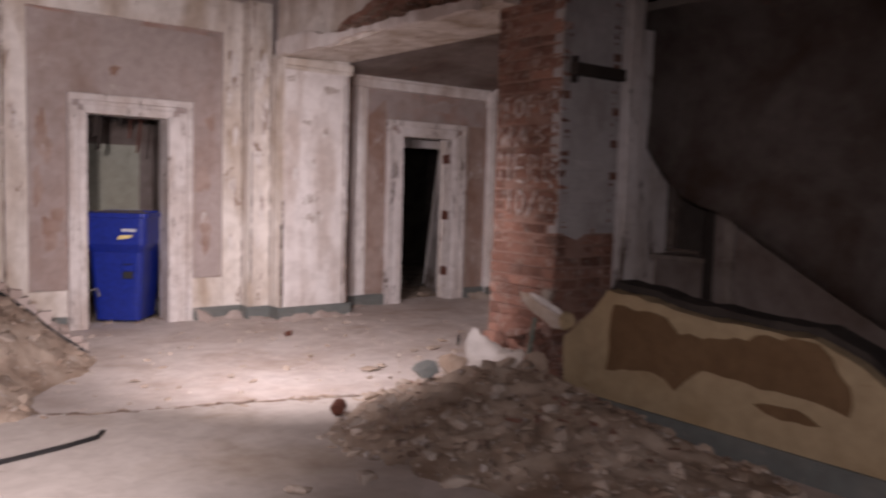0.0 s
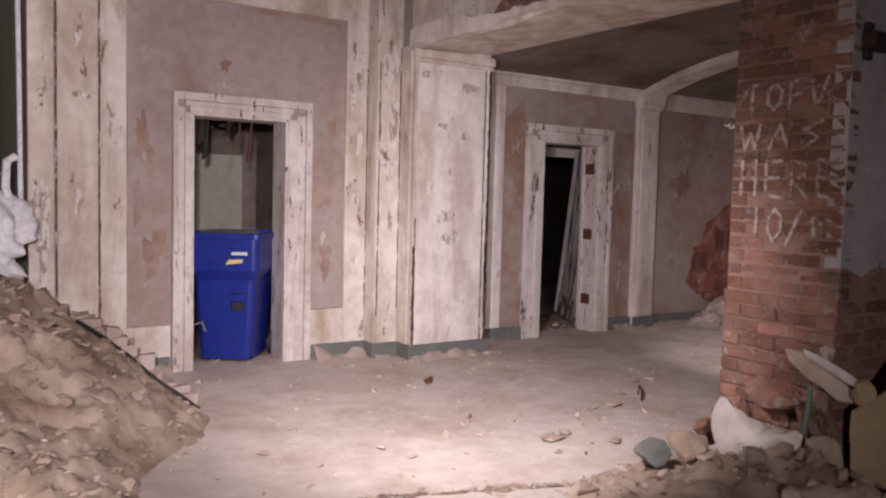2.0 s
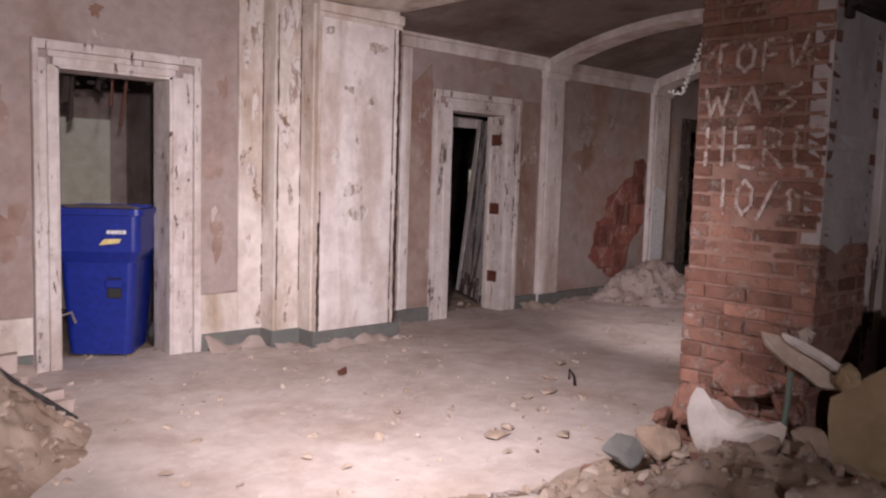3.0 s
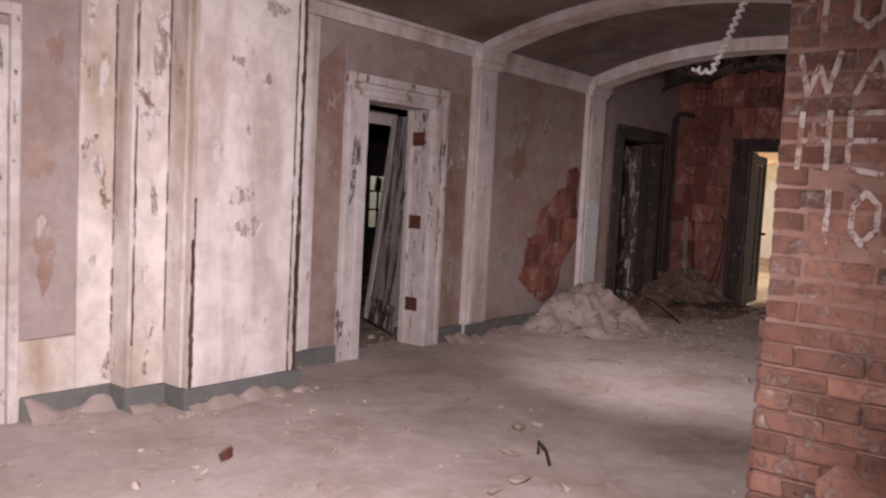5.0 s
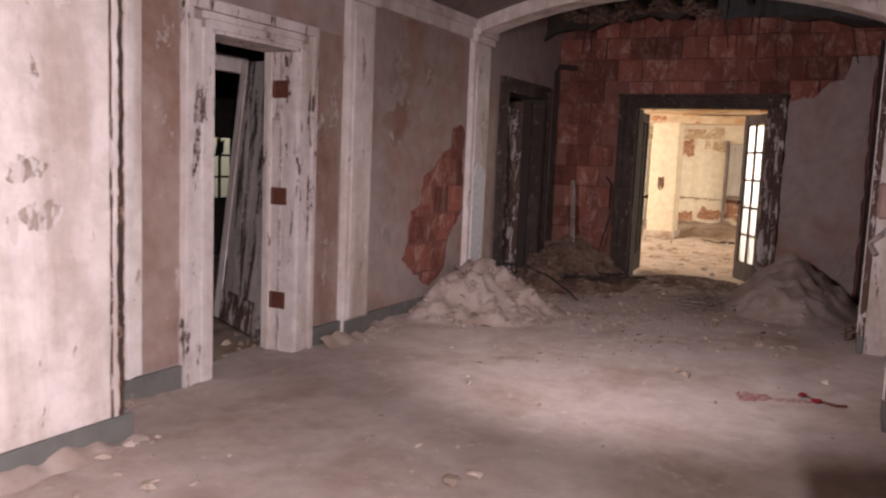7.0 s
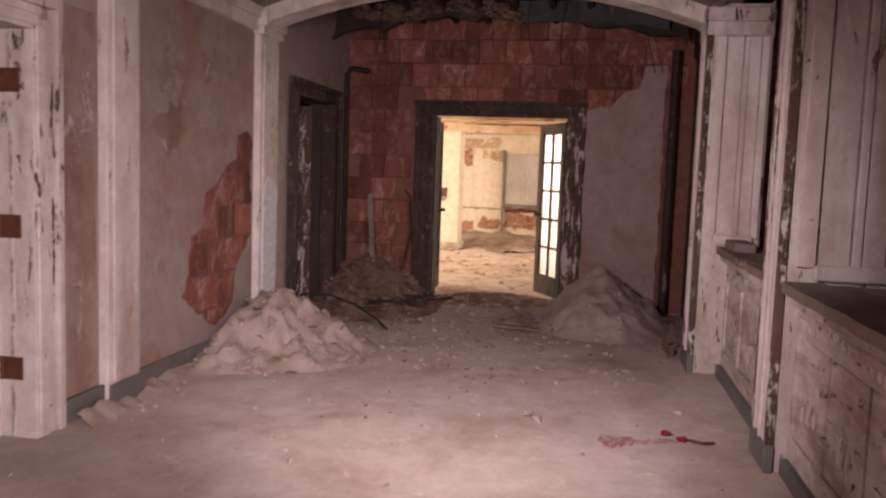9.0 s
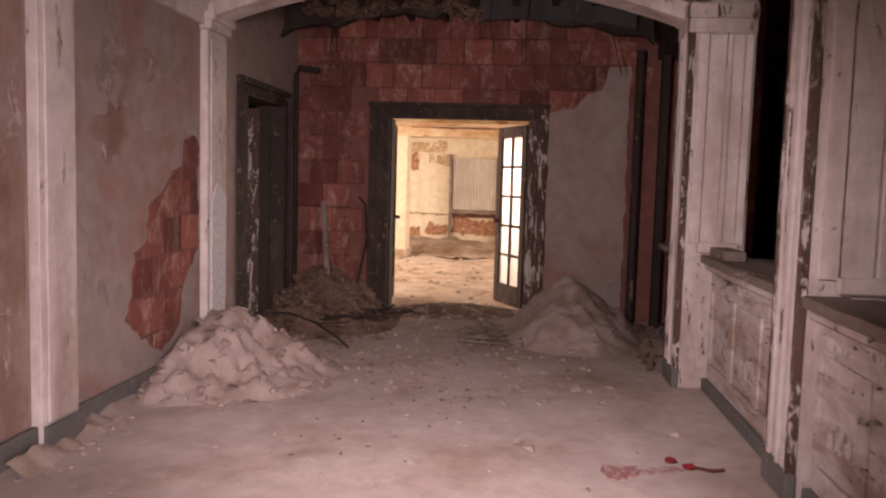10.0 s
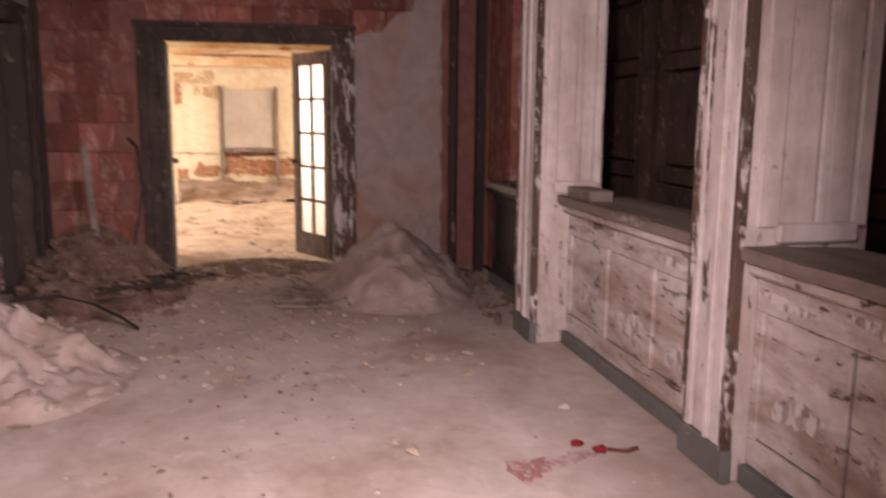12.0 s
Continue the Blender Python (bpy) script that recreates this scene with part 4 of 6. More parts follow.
for grey, items in rest.items():
    V, F = [], []
    for me, m in items:
        o = len(V)
        V += [tuple(m @ v.co) for v in me.vertices]
        F += [[o + i for i in p.vertices] for p in me.polygons]
    me = bpy.data.meshes.new("brickwork")
    me.from_pydata(V, [], F)
    me.materials.append(M_BRICKGREY if grey else M_BRICK)
    ob = new("brickwork", me)
    ob.parent = column
    tagged(ob, "", "", "", "stuff")

# chalk letters: strokes on a unit square, drawn on the west face
STROKES = {
    "T": [[(0, 0.75), (0.25, 0.95), (0.9, 1.0)], [(0.45, 0.95), (0.42, 0)]],
    "O": [[(0.5, 1), (0.1, 0.7), (0.1, 0.25), (0.45, 0), (0.85, 0.25), (0.9, 0.7), (0.5, 1)]],
    "F": [[(0.15, 1), (0.1, 0)], [(0.15, 1), (0.9, 1.02)], [(0.12, 0.5), (0.7, 0.52)]],
    "U": [[(0.05, 0.9), (0.25, 0.1), (0.45, 0.15), (0.9, 1.05)]],
    "W": [[(0, 1), (0.25, 0), (0.5, 0.7), (0.75, 0.05), (1, 1)]],
    "A": [[(0, 0), (0.5, 1), (0.9, 0)], [(0.2, 0.4), (0.8, 0.4)]],
    "S": [[(0.95, 1.05), (0.2, 0.72), (0.75, 0.4), (0.15, -0.05)]],
    "H": [[(0.1, 1), (0.05, 0)], [(0.85, 1.02), (0.85, 0)], [(0.08, 0.5), (0.85, 0.52)]],
    "E": [[(0.1, 1), (0.1, 0)], [(0.1, 1), (0.9, 1)], [(0.1, 0.5), (0.75, 0.5)], [(0.1, 0), (1.0, -0.1)]],
    "R": [[(0.1, 0), (0.12, 1), (0.8, 0.85), (0.75, 0.55), (0.15, 0.45), (0.9, -0.05)]],
    "1": [[(0.5, 1), (0.5, 0)]],
    "0": [[(0.5, 1), (0.05, 0.7), (0.05, 0.25), (0.45, 0), (0.95, 0.3), (0.95, 0.75), (0.5, 1)]],
    "/": [[(0.95, 1), (0, -0.1)]],
    "-": [[(0.1, 0.6), (0.5, 0.75), (0.9, 0.6)], [(0.5, 0.75), (0.45, 0.2)]],
}
writing = empty("chalk_writing", (CX0 - 0.012, 3.93, 1.6), "white chalk letters scrawled on the brick column", "writing")
for word, y_left, z0, w, h, gap in (("TOFU", 4.19, 1.92, 0.105, 0.14, 0.025), ("WAS", 4.21, 1.71, 0.125, 0.13, 0.055), ("HERE", 4.20, 1.465, 0.115, 0.18, 0.035), ("10/-", 4.13, 1.22, 0.085, 0.17, 0.03)):
    y = y_left
    for ch in word:
        bm = bmesh.new()
        depth = CX0 - 0.0075
        for line in STROKES[ch]:
            pts = [(y - u * w, z0 + v * h) for u, v in line]
            for (a, b), (c, d) in zip(pts, pts[1:]):
                k = Vector((c - a, d - b)).normalized() * 0.007
                s = Vector((-k.y, k.x)) * 1.3
                q = [(a - k.x + s.x, b - k.y + s.y), (c + k.x + s.x, d + k.y + s.y), (c + k.x - s.x, d + k.y - s.y), (a - k.x - s.x, b - k.y - s.y)]
                depth -= 0.0007
                f0 = [bm.verts.new((depth, p, r)) for p, r in q]
                f1 = [bm.verts.new((CX0 + 0.002, p, r)) for p, r in q]
                bm.faces.new(f0)
                for i in range(4):
                    bm.faces.new((f0[i], f1[i], f1[(i + 1) % 4], f0[(i + 1) % 4]))
        bmesh.ops.recalc_face_normals(bm, faces=bm.faces)
        part("letter", bm, M_CHALK, writing)
        y -= w + gap

thing("wall_bracket_bar", boxes((3.80, 4.32, 3.51, 3.58, 2.19, 2.27), (3.82, 3.88, 3.56, 3.59, 2.14, 2.32), bevel=0.006), M_CHAR, "short black timber bar fixed across the column", "bracket")
post = empty("door_post", (4.52, 3.65, 0), "grey-white painted timber post beside the column", "post")
part("post", boxes((4.44, 4.58, 3.58, 3.74, 0, 3.45), bevel=0.006), M_TRIM, post)
part("moulding", boxes((4.581, 4.64, 3.61, 3.72, 0, 3.45), bevel=0.01), M_TRIM, post)

# pipe and box on the corner of the column
pipe = empty("conduit_run", (4.5, 4.38, 1.3), "steel conduit ending in a dusty junction box", "conduit")
part("conduit", tube([(4.50, 4.375, 3.0), (4.50, 4.38, 2.2), (4.50, 4.39, 1.30)], 0.0135), M_STEEL, pipe)
part("coupling", tube([(4.50, 4.384, 1.80), (4.50, 4.384, 1.86)], 0.019, 9), M_STEEL, pipe)
part("junction_box", boxes((4.455, 4.555, 4.335, 4.44, 1.215, 1.32), bevel=0.008), M_BOX, pipe, "dusty brown junction box")
part("loose_wire", tube([(4.49, 4.40, 1.215), (4.475, 4.42, 1.17), (4.51, 4.45, 1.14), (4.485, 4.43, 1.11)], 0.009), M_STEEL, pipe)
for z in (1.26, 2.5):
    part("bracket", boxes((4.33, 4.36, 4.25, 4.384, z, z + 0.03), (4.361, 4.52, 4.36, 4.384, z, z + 0.03)), M_RUST, pipe)
bends = [Vector(p) for p in ((4.55, 4.42, 2.74), (4.53, 4.55, 2.5), (4.51, 4.66, 2.28), (4.50, 4.76, 2.02), (4.50, 4.80, 1.93), (4.50, 4.84, 1.925), (4.50, 4.89, 1.95))]
coil = []
for a, b in zip(bends, bends[1:]):
    turns = (b - a).length / 0.032
    u = (b - a).orthogonal().normalized()
    v = (b - a).normalized().cross(u)
    steps = max(4, int(turns * 7))
    for k in range(steps):
        ang = 2 * math.pi * turns * k / steps
        coil.append(a.lerp(b, k / steps) + 0.012 * (math.cos(ang) * u + math.sin(ang) * v))
bm = tube(coil, 0.0075, 5)
thing("hanging_conduit", bm, M_LABEL, "ribbed steel conduit dangling from the beam", "conduit")

# ---- low wall ----
LX = 3.755
top = [(3.50, 0.40), (3.36, 0.52), (3.26, 0.60), (3.13, 0.765), (2.90, 0.75), (2.60, 0.70), (2.20, 0.68), (1.76, 0.67), (1.52, 0.58), (1.32, 0.45), (0.95, 0.32), (0.5, 0.2), (0.2, GROUND)]
low = sheet(ragged([(3.50, GROUND)] + top, 0.09, 0.012, 12), "x", LX + 0.01, 0.30)
thing("wall_low", low, M_BUFF, "broken low wall with buff plaster coming away", "wall", "structure")
thing("trim_low_wall_scratch", sheet(ragged([(3.07, 0.68), (2.66, 0.65), (2.57, 0.56), (2.13, 0.60), (2.07, 0.64), (1.72, 0.65), (1.55, 0.46), (1.55, 0.31), (1.85, 0.355), (2.11, 0.36), (2.40, 0.38), (2.58, 0.22), (2.75, 0.30), (3.12, 0.24)], 0.07, 0.014, 31), "x", LX + 0.002, 0.007), M_BROWNP, "brown scratch coat where plaster is gone", "plaster", "structure")
thing("trim_low_wall_patch", sheet(ragged([(2.07, 0.26), (1.82, 0.285), (1.69, 0.23), (1.90, 0.205)], 0.06, 0.012, 32), "x", LX + 0.002, 0.007), M_BROWNP, "brown scratch coat where plaster is gone", "plaster", "structure")
thing("baseboard_low_wall", boxes((LX - 0.015, LX + 0.009, 0.2, 3.45, 0, 0.05), bevel=0.004), M_BASE, "grey-green skirting of the low wall", "baseboard", "structure")
lip = ragged([(y, z + 0.004) for y, z in top[2:11]] + [(y, z + 0.05) for y, z in reversed(top[2:11])], 0.1, 0.012, 33)
thing("trim_low_wall_lip", sheet(lip, "x", LX + 0.10, 0.20), M_NEARBLACK, "black broken core along the low wall's top", "plaster", "structure")

# ---- dark partition beyond the low wall ----
PX = 5.2
# Partition plaster is darkened where the torch would overlight it.
thing("wall_partition", boxes((PX, PX + 0.15, 4.0, 4.1, 0, 3.5), (PX, PX + 0.15, 3.38, 4.0, 0, 0.86), (PX, PX + 0.15, 3.38, 4.0, 2.75, 3.5), (PX, PX + 0.15, 1.1, 3.38, 0, 3.5)), M_CEIL, "plaster partition coloured dark for its dim corner", "wall", "structure")
# Screen added behind the hatch so the opening stays black.
thing("wall_hatch_back", boxes((5.60, 5.68, 1.1, 3.70, 0, 2.69), (5.60, 5.68, 3.70, 3.94, 0.92, 2.69)), M_NEARBLACK, "black screen added to keep the serving hatch dark", "wall", "structure")
w = empty("window_1", (PX, 3.7, 0.9), "unglazed dark serving hatch in the partition", "window", "structure")
part("window_sill", boxes((PX - 0.06, PX + 0.16, 3.36, 4.02, 0.86, 0.90), bevel=0.005), M_LEDGE, w)
part("window_frame", boxes((PX - 0.03, PX - 0.002, 4.0, 4.07, 0.0, 2.75), (PX - 0.03, PX - 0.002, 3.30, 3.38, 0.0, 2.75), (PX - 0.03, PX - 0.002, 3.38, 4.0, 2.66, 2.75), bevel=0.004), M_CHAR, w)
thing("trim_partition_post", boxes((PX - 0.05, PX - 0.002, 3.12, 3.2, 0, 1.30), bevel=0.005), M_LEDGE, "pale upright strip on the partition", "trim", "structure")
# Sheet added to draw the partition's curved edge against the dark opening.
bm = bmesh.new()
rows_ = []
for i in range(15):
    u = i / 14
    row_ = []
    for j in range(11):
        v = j / 10
        y = 4.10 - 2.95 * u
        lowz = 2.05 - 0.75 * math.sin(min(1, u / 0.31) * math.pi / 2) - 1.7 * max(0, u - 0.33)
        z = lowz + (2.86 - lowz) * v
        x = PX - 0.12 - 0.18 * (1 - v) * math.sin(u * math.pi) + 0.02 * noise.noise(Vector((u * 6, v * 5, 1)))
        row_.append(bm.verts.new((x, y, z)))
    rows_.append(row_)
for a, b in zip(rows_, rows_[1:]):
    for j in range(10):
        bm.faces.new((a[j], b[j], b[j + 1], a[j + 1]))
bmesh.ops.solidify(bm, geom=list(bm.faces), thickness=0.02)
thing("sagging_ceiling_sheet", bm, M_CEIL, "dark plaster sheet drawing the partition's curved edge by the hatch", "sheet", smooth=True)
thing("trim_partition_band", boxes((PX - 0.14, PX - 0.002, 1.1, 4.1, 2.86, 2.93), bevel=0.005), M_LEDGE, "pale band along the top of the partition", "trim", "structure")

# ---- loose ground of the front room ----
rnd = random.Random(77)
edge_pts = [(0.01, 5.33), (0.55, 5.15), (1.13, 4.87), (1.72, 4.71), (2.2, 4.56), (2.57, 4.42), (2.99, 4.31)]
outline = edge_pts + [(2.94, 4.1), (2.46, 3.68), (2.14, 3.04), (1.82, 2.29), (1.5, 0.59), (-1.26, 0.59), (-1.69, 3.14), (-1.26, 4.85), (-0.52, 5.49)]
thing("floor_screed", sheet(ragged(outline, 0.10, 0.03, 51), "z", GROUND - 0.01, 0.030), M_PALE, "pale worn screed with a broken edge", "floor", "structure")


def along(points, count, spread, sizes, rnd):
    out = []
    for _ in range(count):
        k = rnd.randrange(len(points) - 1)
        f = rnd.random()
        x = points[k][0] + (points[k + 1][0] - points[k][0]) * f + rnd.gauss(0, spread)
        y = points[k][1] + (points[k + 1][1] - points[k][1]) * f + rnd.gauss(0, spread)
        out.append((x, y, GROUND, sizes[0] + (sizes[1] - sizes[0]) * rnd.random() ** 3))
    return out


strip_pts = []
for k in range(60):
    f = k / 59 * (len(edge_pts) - 1)
    i = min(int(f), len(edge_pts) - 2)
    g = f - i
    strip_pts.append((edge_pts[i][0] + (edge_pts[i + 1][0] - edge_pts[i][0]) * g, edge_pts[i][1] + (edge_pts[i + 1][1] - edge_pts[i][1]) * g + 0.03 * noise.noise(Vector((k * 0.7, 0, 0)))))
ridge = [(x, y + 0.0 + 0.06 * rnd.random() ** 2) for x, y in strip_pts] + [(x, y - 0.004 - 0.04 * rnd.random() ** 2) for x, y in reversed(strip_pts)]
thing("floor_edge_dirt", sheet(ridge, "z", GROUND, 0.023), M_TRODDEN, "brown dirt packed along the broken screed edge", "dirt", "structure")
scatter("edge_crumbs", along(edge_pts, 320, 0.05, (0.008, 0.05), rnd), M_DIRT, "crumbs of screed along the broken floor edge", "rubble")

heap_l = heap_height(-0.5, 7.6, 2.2, 1.95, 2.7, 1.3, 1.5, 2.3, 0.16)
heap("rubble_heap_stairs", heap_l, -2.8, 1.7, 4.6, 7.93, 0.035, M_DIRT, "tall sandy rubble heap spilling from the stairs")
heap("rubble_on_stairs", lambda x, y: heap_l(x, y) if x < 0.57 else GROUND - 0.05, -1.6, 0.57, 7.93, 8.9, 0.05, M_DUST, "dusty rubble lying over the lower steps")


def on_heap(h, count, x0, x1, y0, y1, s0, s1, rnd, least=0.02):
    out = []
    while len(out) < count:
        x, y = rnd.uniform(x0, x1), rnd.uniform(y0, y1)
        z = h(x, y)
        if z > GROUND + least:
            out.append((x, y, z - 0.004, s0 + (s1 - s0) * rnd.random() ** 4))
    return out


scatter("heap_stones_stairs", on_heap(heap_l, 3200, -1.2, 1.65, 4.8, 7.85, 0.007, 0.06, rnd), M_DIRT, "stones and clods on the rubble heap", "rubble")
scatter("heap_chips_stairs", on_heap(heap_l, 520, -0.8, 1.6, 4.8, 7.8, 0.008, 0.06, rnd), M_STONE, "pale plaster chips on the rubble heap", "rubble")


def rock(name, at, size, mat, label, seed, category="rubble", flat=0.5, turn=(0, 0, 0)):
    vs, fs = lump(seed, flat, 13)
    bm = bmesh.new()
    bv = [bm.verts.new((v.x * size[0], v.y * size[1], v.z * size[2] / flat)) for v in vs]
    for f in fs:
        bm.faces.new([bv[k] for k in f])
    bmesh.ops.bevel(bm, geom=list(bm.edges), offset=min(size) * 0.12, segments=1, affect="EDGES")
    bmesh.ops.subdivide_edges(bm, edges=list(bm.edges), cuts=2, use_grid_fill=True)
    for v in bm.verts:
        v.co += noise.noise_vector(v.co * (1.6 / max(size)) + Vector((seed, 0, 0))) * min(size) * 0.16
        v.co += noise.noise_vector(v.co * (6.0 / max(size)) + Vector((0, seed, 0))) * min(size) * 0.09
    ob = thing(name, bm, mat, label, category)
    ob.matrix_world = pose(*at, *turn)
    return ob


rock("plaster_chunk", (0.72, 6.02, heap_l(0.72, 6.02) + 0.02), (0.13, 0.10, 0.045), M_STONE, "pale flat plaster chunk on the rubble heap", 1, turn=(10, 14, 20))
rock("plaster_chunk", (0.15, 6.5, heap_l(0.15, 6.5) + 0.02), (0.09, 0.06, 0.04), M_STONE, "pale plaster chunk on the rubble heap", 2, turn=(10, 20, 70))
cable = [(0.80, 7.25), (0.95, 7.05), (1.08, 6.88), (1.20, 6.78), (1.32, 6.74), (1.45, 6.62)]
thing("black_cable", tube([(x, y, max(GROUND + 0.02, heap_l(x, y)) + 0.03 + 0.012 * math.sin(k * 2.1)) for k, (x, y) in enumerate(cable)], 0.015), M_BLACK, "thick black cable lying across the rubble heap", "cable")
bm = bmesh.new()
for k in range(24):
    f = k / 23
    x, y = 0.62 + 0.85 * f, 7.9 - 0.95 * f
    z = max(GROUND, heap_l(x, y))
    for v in box(bm, x - 0.05, x + 0.05, y - 0.04, y + 0.05, z - 0.05, z + 0.05 + 0.05 * rnd.random()):
        v.co += noise.noise_vector(v.co * 9) * 0.03
thing("crust_ridge", bm, M_DUST, "crumbled plaster ridge along the top of the heap", "rubble", "stuff")

bm = bmesh.new()
bmesh.ops.create_icosphere(bm, subdivisions=5, radius=1.0)
for v in bm.verts:
    n1 = fbm(v.co.x * 1.5 + v.co.z, v.co.y * 1.5 - v.co.z, 1.4, 4)
    v.co = Vector((v.co.x * 0.36, v.co.y * 0.30, v.co.z * 0.33)) * (1 + 0.55 * n1)
insul = thing("insulation_wad", bm, M_SHEET, "crumpled white insulation fleece lying against the wall", "insulation", smooth=True)
insul.location = (0.20, 7.88, 1.02)
thing("white_rail", tube([(0.53, 7.93, 0.95), (0.525, 7.94, 2.2), (0.52, 7.95, 2.75), (0.545, 7.97, 2.80)], 0.018), M_SHEET, "thin white pipe standing at the wall's end", "pipe")
bm = tube([(0.50, 7.93, 1.62), (0.44, 7.92, 1.58), (0.43, 7.92, 1.40), (0.47, 7.92, 1.22)], 0.03)
thing("white_rag", bm, M_SHEET, "twisted white rag hanging at the wall's end", "rag")
spray = empty("spray_mark", (-0.1, 11.97, 3.4), "green and black spray-paint marks on the landing wall", "graffiti")
part("green_blot", sheet(ragged([(-0.25, 3.60), (0.20, 3.45), (0.28, 3.62), (0.05, 3.75), (-0.22, 3.78)], 0.06, 0.03, 4), "y", 11.988, 0.008), M_GREEN, spray)
part("black_line", tube([(-0.9, 11.985, 3.5), (-0.55, 11.985, 3.4), (-0.3, 11.985, 3.1), (0.05, 11.985, 3.22), (0.3, 11.985, 3.0)], 0.014), M_BLINK, spray)

hose = [(0.27, 3.94), (0.3, 4.1), (0.4, 4.21), (0.57, 4.25), (0.76, 4.3), (0.94, 4.37), (0.99, 4.46)]
thing("garden_hose", tube([(x, y, GROUND + 0.036) for x, y in hose], 0.014), M_BLACK, "short length of dark hose on the floor", "hose")
bm = tube([(2.28, 4.02, -0.02), (2.285, 4.025, -0.015), (2.335, 4.08, -0.01), (2.34, 4.085, -0.015)], 0.045, 12)
thing("rusty_can", bm, M_RUST, "dented rusty tin can lying on its side", "can")

# rubble by the column
heap_c = heap_height(3.35, 3.62, 1.35, 0.55, 2.2, 0.85, 0.27, 2.0, 0.13)
heap("rubble_heap_column", heap_c, 1.6, 3.755, 1.2, 4.6, 0.035, M_DIRT, "low brown rubble heap against the column and low wall")
scatter("heap_stones_column", on_heap(heap_c, 600, 1.8, 3.72, 1.4, 4.4, 0.012, 0.085, rnd, 0.0), M_DIRT, "brown stones in the rubble by the column", "rubble")
scatter("heap_chips_column", on_heap(heap_c, 650, 1.7, 3.72, 1.4, 4.4, 0.012, 0.085, rnd, 0.0), M_STONE, "pale plaster pieces in the rubble by the column", "rubble")
scatter("heap_dark_bits", on_heap(heap_c, 500, 1.7, 3.72, 1.4, 4.4, 0.012, 0.06, rnd, 0.0), M_TRODDEN, "dark brown scraps in the rubble by the column", "rubble")
scatter("heap_brickbats", on_heap(heap_c, 80, 2.8, 3.74, 2.0, 4.4, 0.02, 0.08, rnd, 0.02), M_BRICK, "broken red brick pieces in the rubble", "rubble")
def shell(name, outline, bow, thick, at, turn, mat, label, seed):
    """A broken, slightly dished plate. outline in its own x and z; it bows along y."""
    bm = bmesh.new()
    cx, cz = sum(p[0] for p in outline) / len(outline), sum(p[1] for p in outline) / len(outline)
    sides = []
    for back in (0.0, thick):
        mid = bm.verts.new((cx, bow + back, cz))
        rings = []
        for f in (0.3, 0.6, 0.82, 1.0):
            ring = []
            for x, z in outline:
                p = Vector((cx + (x - cx) * f, bow * (1 - f * f) + back, cz + (z - cz) * f))
                ring.append(bm.verts.new(p + noise.noise_vector(p * 14 + Vector((seed, back * 40, 0))) * 0.006))
            rings.append(ring)
        n = len(outline)
        for k in range(n):
            bm.faces.new((mid, rings[0][k], rings[0][(k + 1) % n]))
            for r0, r1 in zip(rings, rings[1:]):
                bm.faces.new((r0[k], r1[k], r1[(k + 1) % n], r0[(k + 1) % n]))
        sides.append(rings[-1])
    for k in range(n):
        bm.faces.new((sides[0][k], sides[0][(k + 1) % n], sides[1][(k + 1) % n], sides[1][k]))
    bmesh.ops.recalc_face_normals(bm, faces=bm.faces)
    ob = thing(name, bm, mat, label, "rubble")
    ob.matrix_world = pose(*at, *turn)
    return ob


half = [(0.21 * math.cos(a), 0.25 * math.sin(a)) for a in (math.pi * (1 + k / 14) for k in range(15))]
half = [(x + 0.004 * math.sin(31 * x), z) for x, z in half] + [(0.18, 0.02), (0.13, 0.005), (0.085, 0.012), (0.04, 0.01), (0.0, 0.03), (-0.045, 0.035), (-0.08, 0.06), (-0.12, 0.07), (-0.155, 0.105), (-0.185, 0.105), (-0.205, 0.06)]
shell("plaster_plate", half, 0.05, 0.03, (3.35, 3.74, 0.32), (-14, 4, -62), M_PLATE, "large half-round white plaster plate leaning on the column", 1)
shard = ragged([(-0.19, 0.06), (-0.05, 0.045), (0.17, -0.07), (0.19, -0.12), (0.10, -0.13), (-0.06, -0.06), (-0.16, 0.01)], 0.06, 0.008, 5)
shell("plaster_shard", shard, 0.01, 0.03, (3.66, 3.60, 0.60), (-24, 10, -58), M_STONE, "grey broken plaster shard wedged at the column's foot", 2)
shell("plaster_shard", [(x * 0.85 + 0.03, z * 0.4) for x, z in shard], 0.0, 0.025, (3.63, 3.55, 0.64), (-40, 18, -62), M_PLATE, "pale plaster strip wedged at the column's foot", 3)
rock("plaster_lump", (3.70, 3.60, 0.68), (0.075, 0.05, 0.06), M_STONE, "small pale plaster piece at the column's foot", 13, turn=(0, 30, 10))
rock("plaster_lump", (3.69, 3.41, 0.52), (0.09, 0.07, 0.10), M_BUFF, "buff plaster lump on the low wall's end", 14)
rock("brick_rubble", (3.69, 3.86, 0.42), (0.16, 0.20, 0.12), M_BRICK, "red crumbled brick at the column's foot", 15)
rock("brick_rubble", (3.65, 4.13, 0.22), (0.12, 0.16, 0.16), M_BRICK, "red crumbled brick at the column's foot", 16)
rock("brick_rubble", (3.64, 3.66, 0.30), (0.14, 0.16, 0.16), M_BRICK, "red crumbled brick at the column's foot", 26)
rock("brick_rubble", (3.74, 4.31, 0.09), (0.16, 0.12, 0.10), M_BRICK, "red crumbled brick at the column's foot", 17)
rock("brown_slab", (3.24, 4.06, 0.17), (0.17, 0.13, 0.08), M_DIRT, "brown plaster slab in the rubble", 18, turn=(15, -20, 30))
rock("grey_slab", (3.04, 4.13, 0.12), (0.18, 0.12, 0.05), M_BASE, "grey-green stone slab in the rubble", 19, turn=(8, -18, 20))
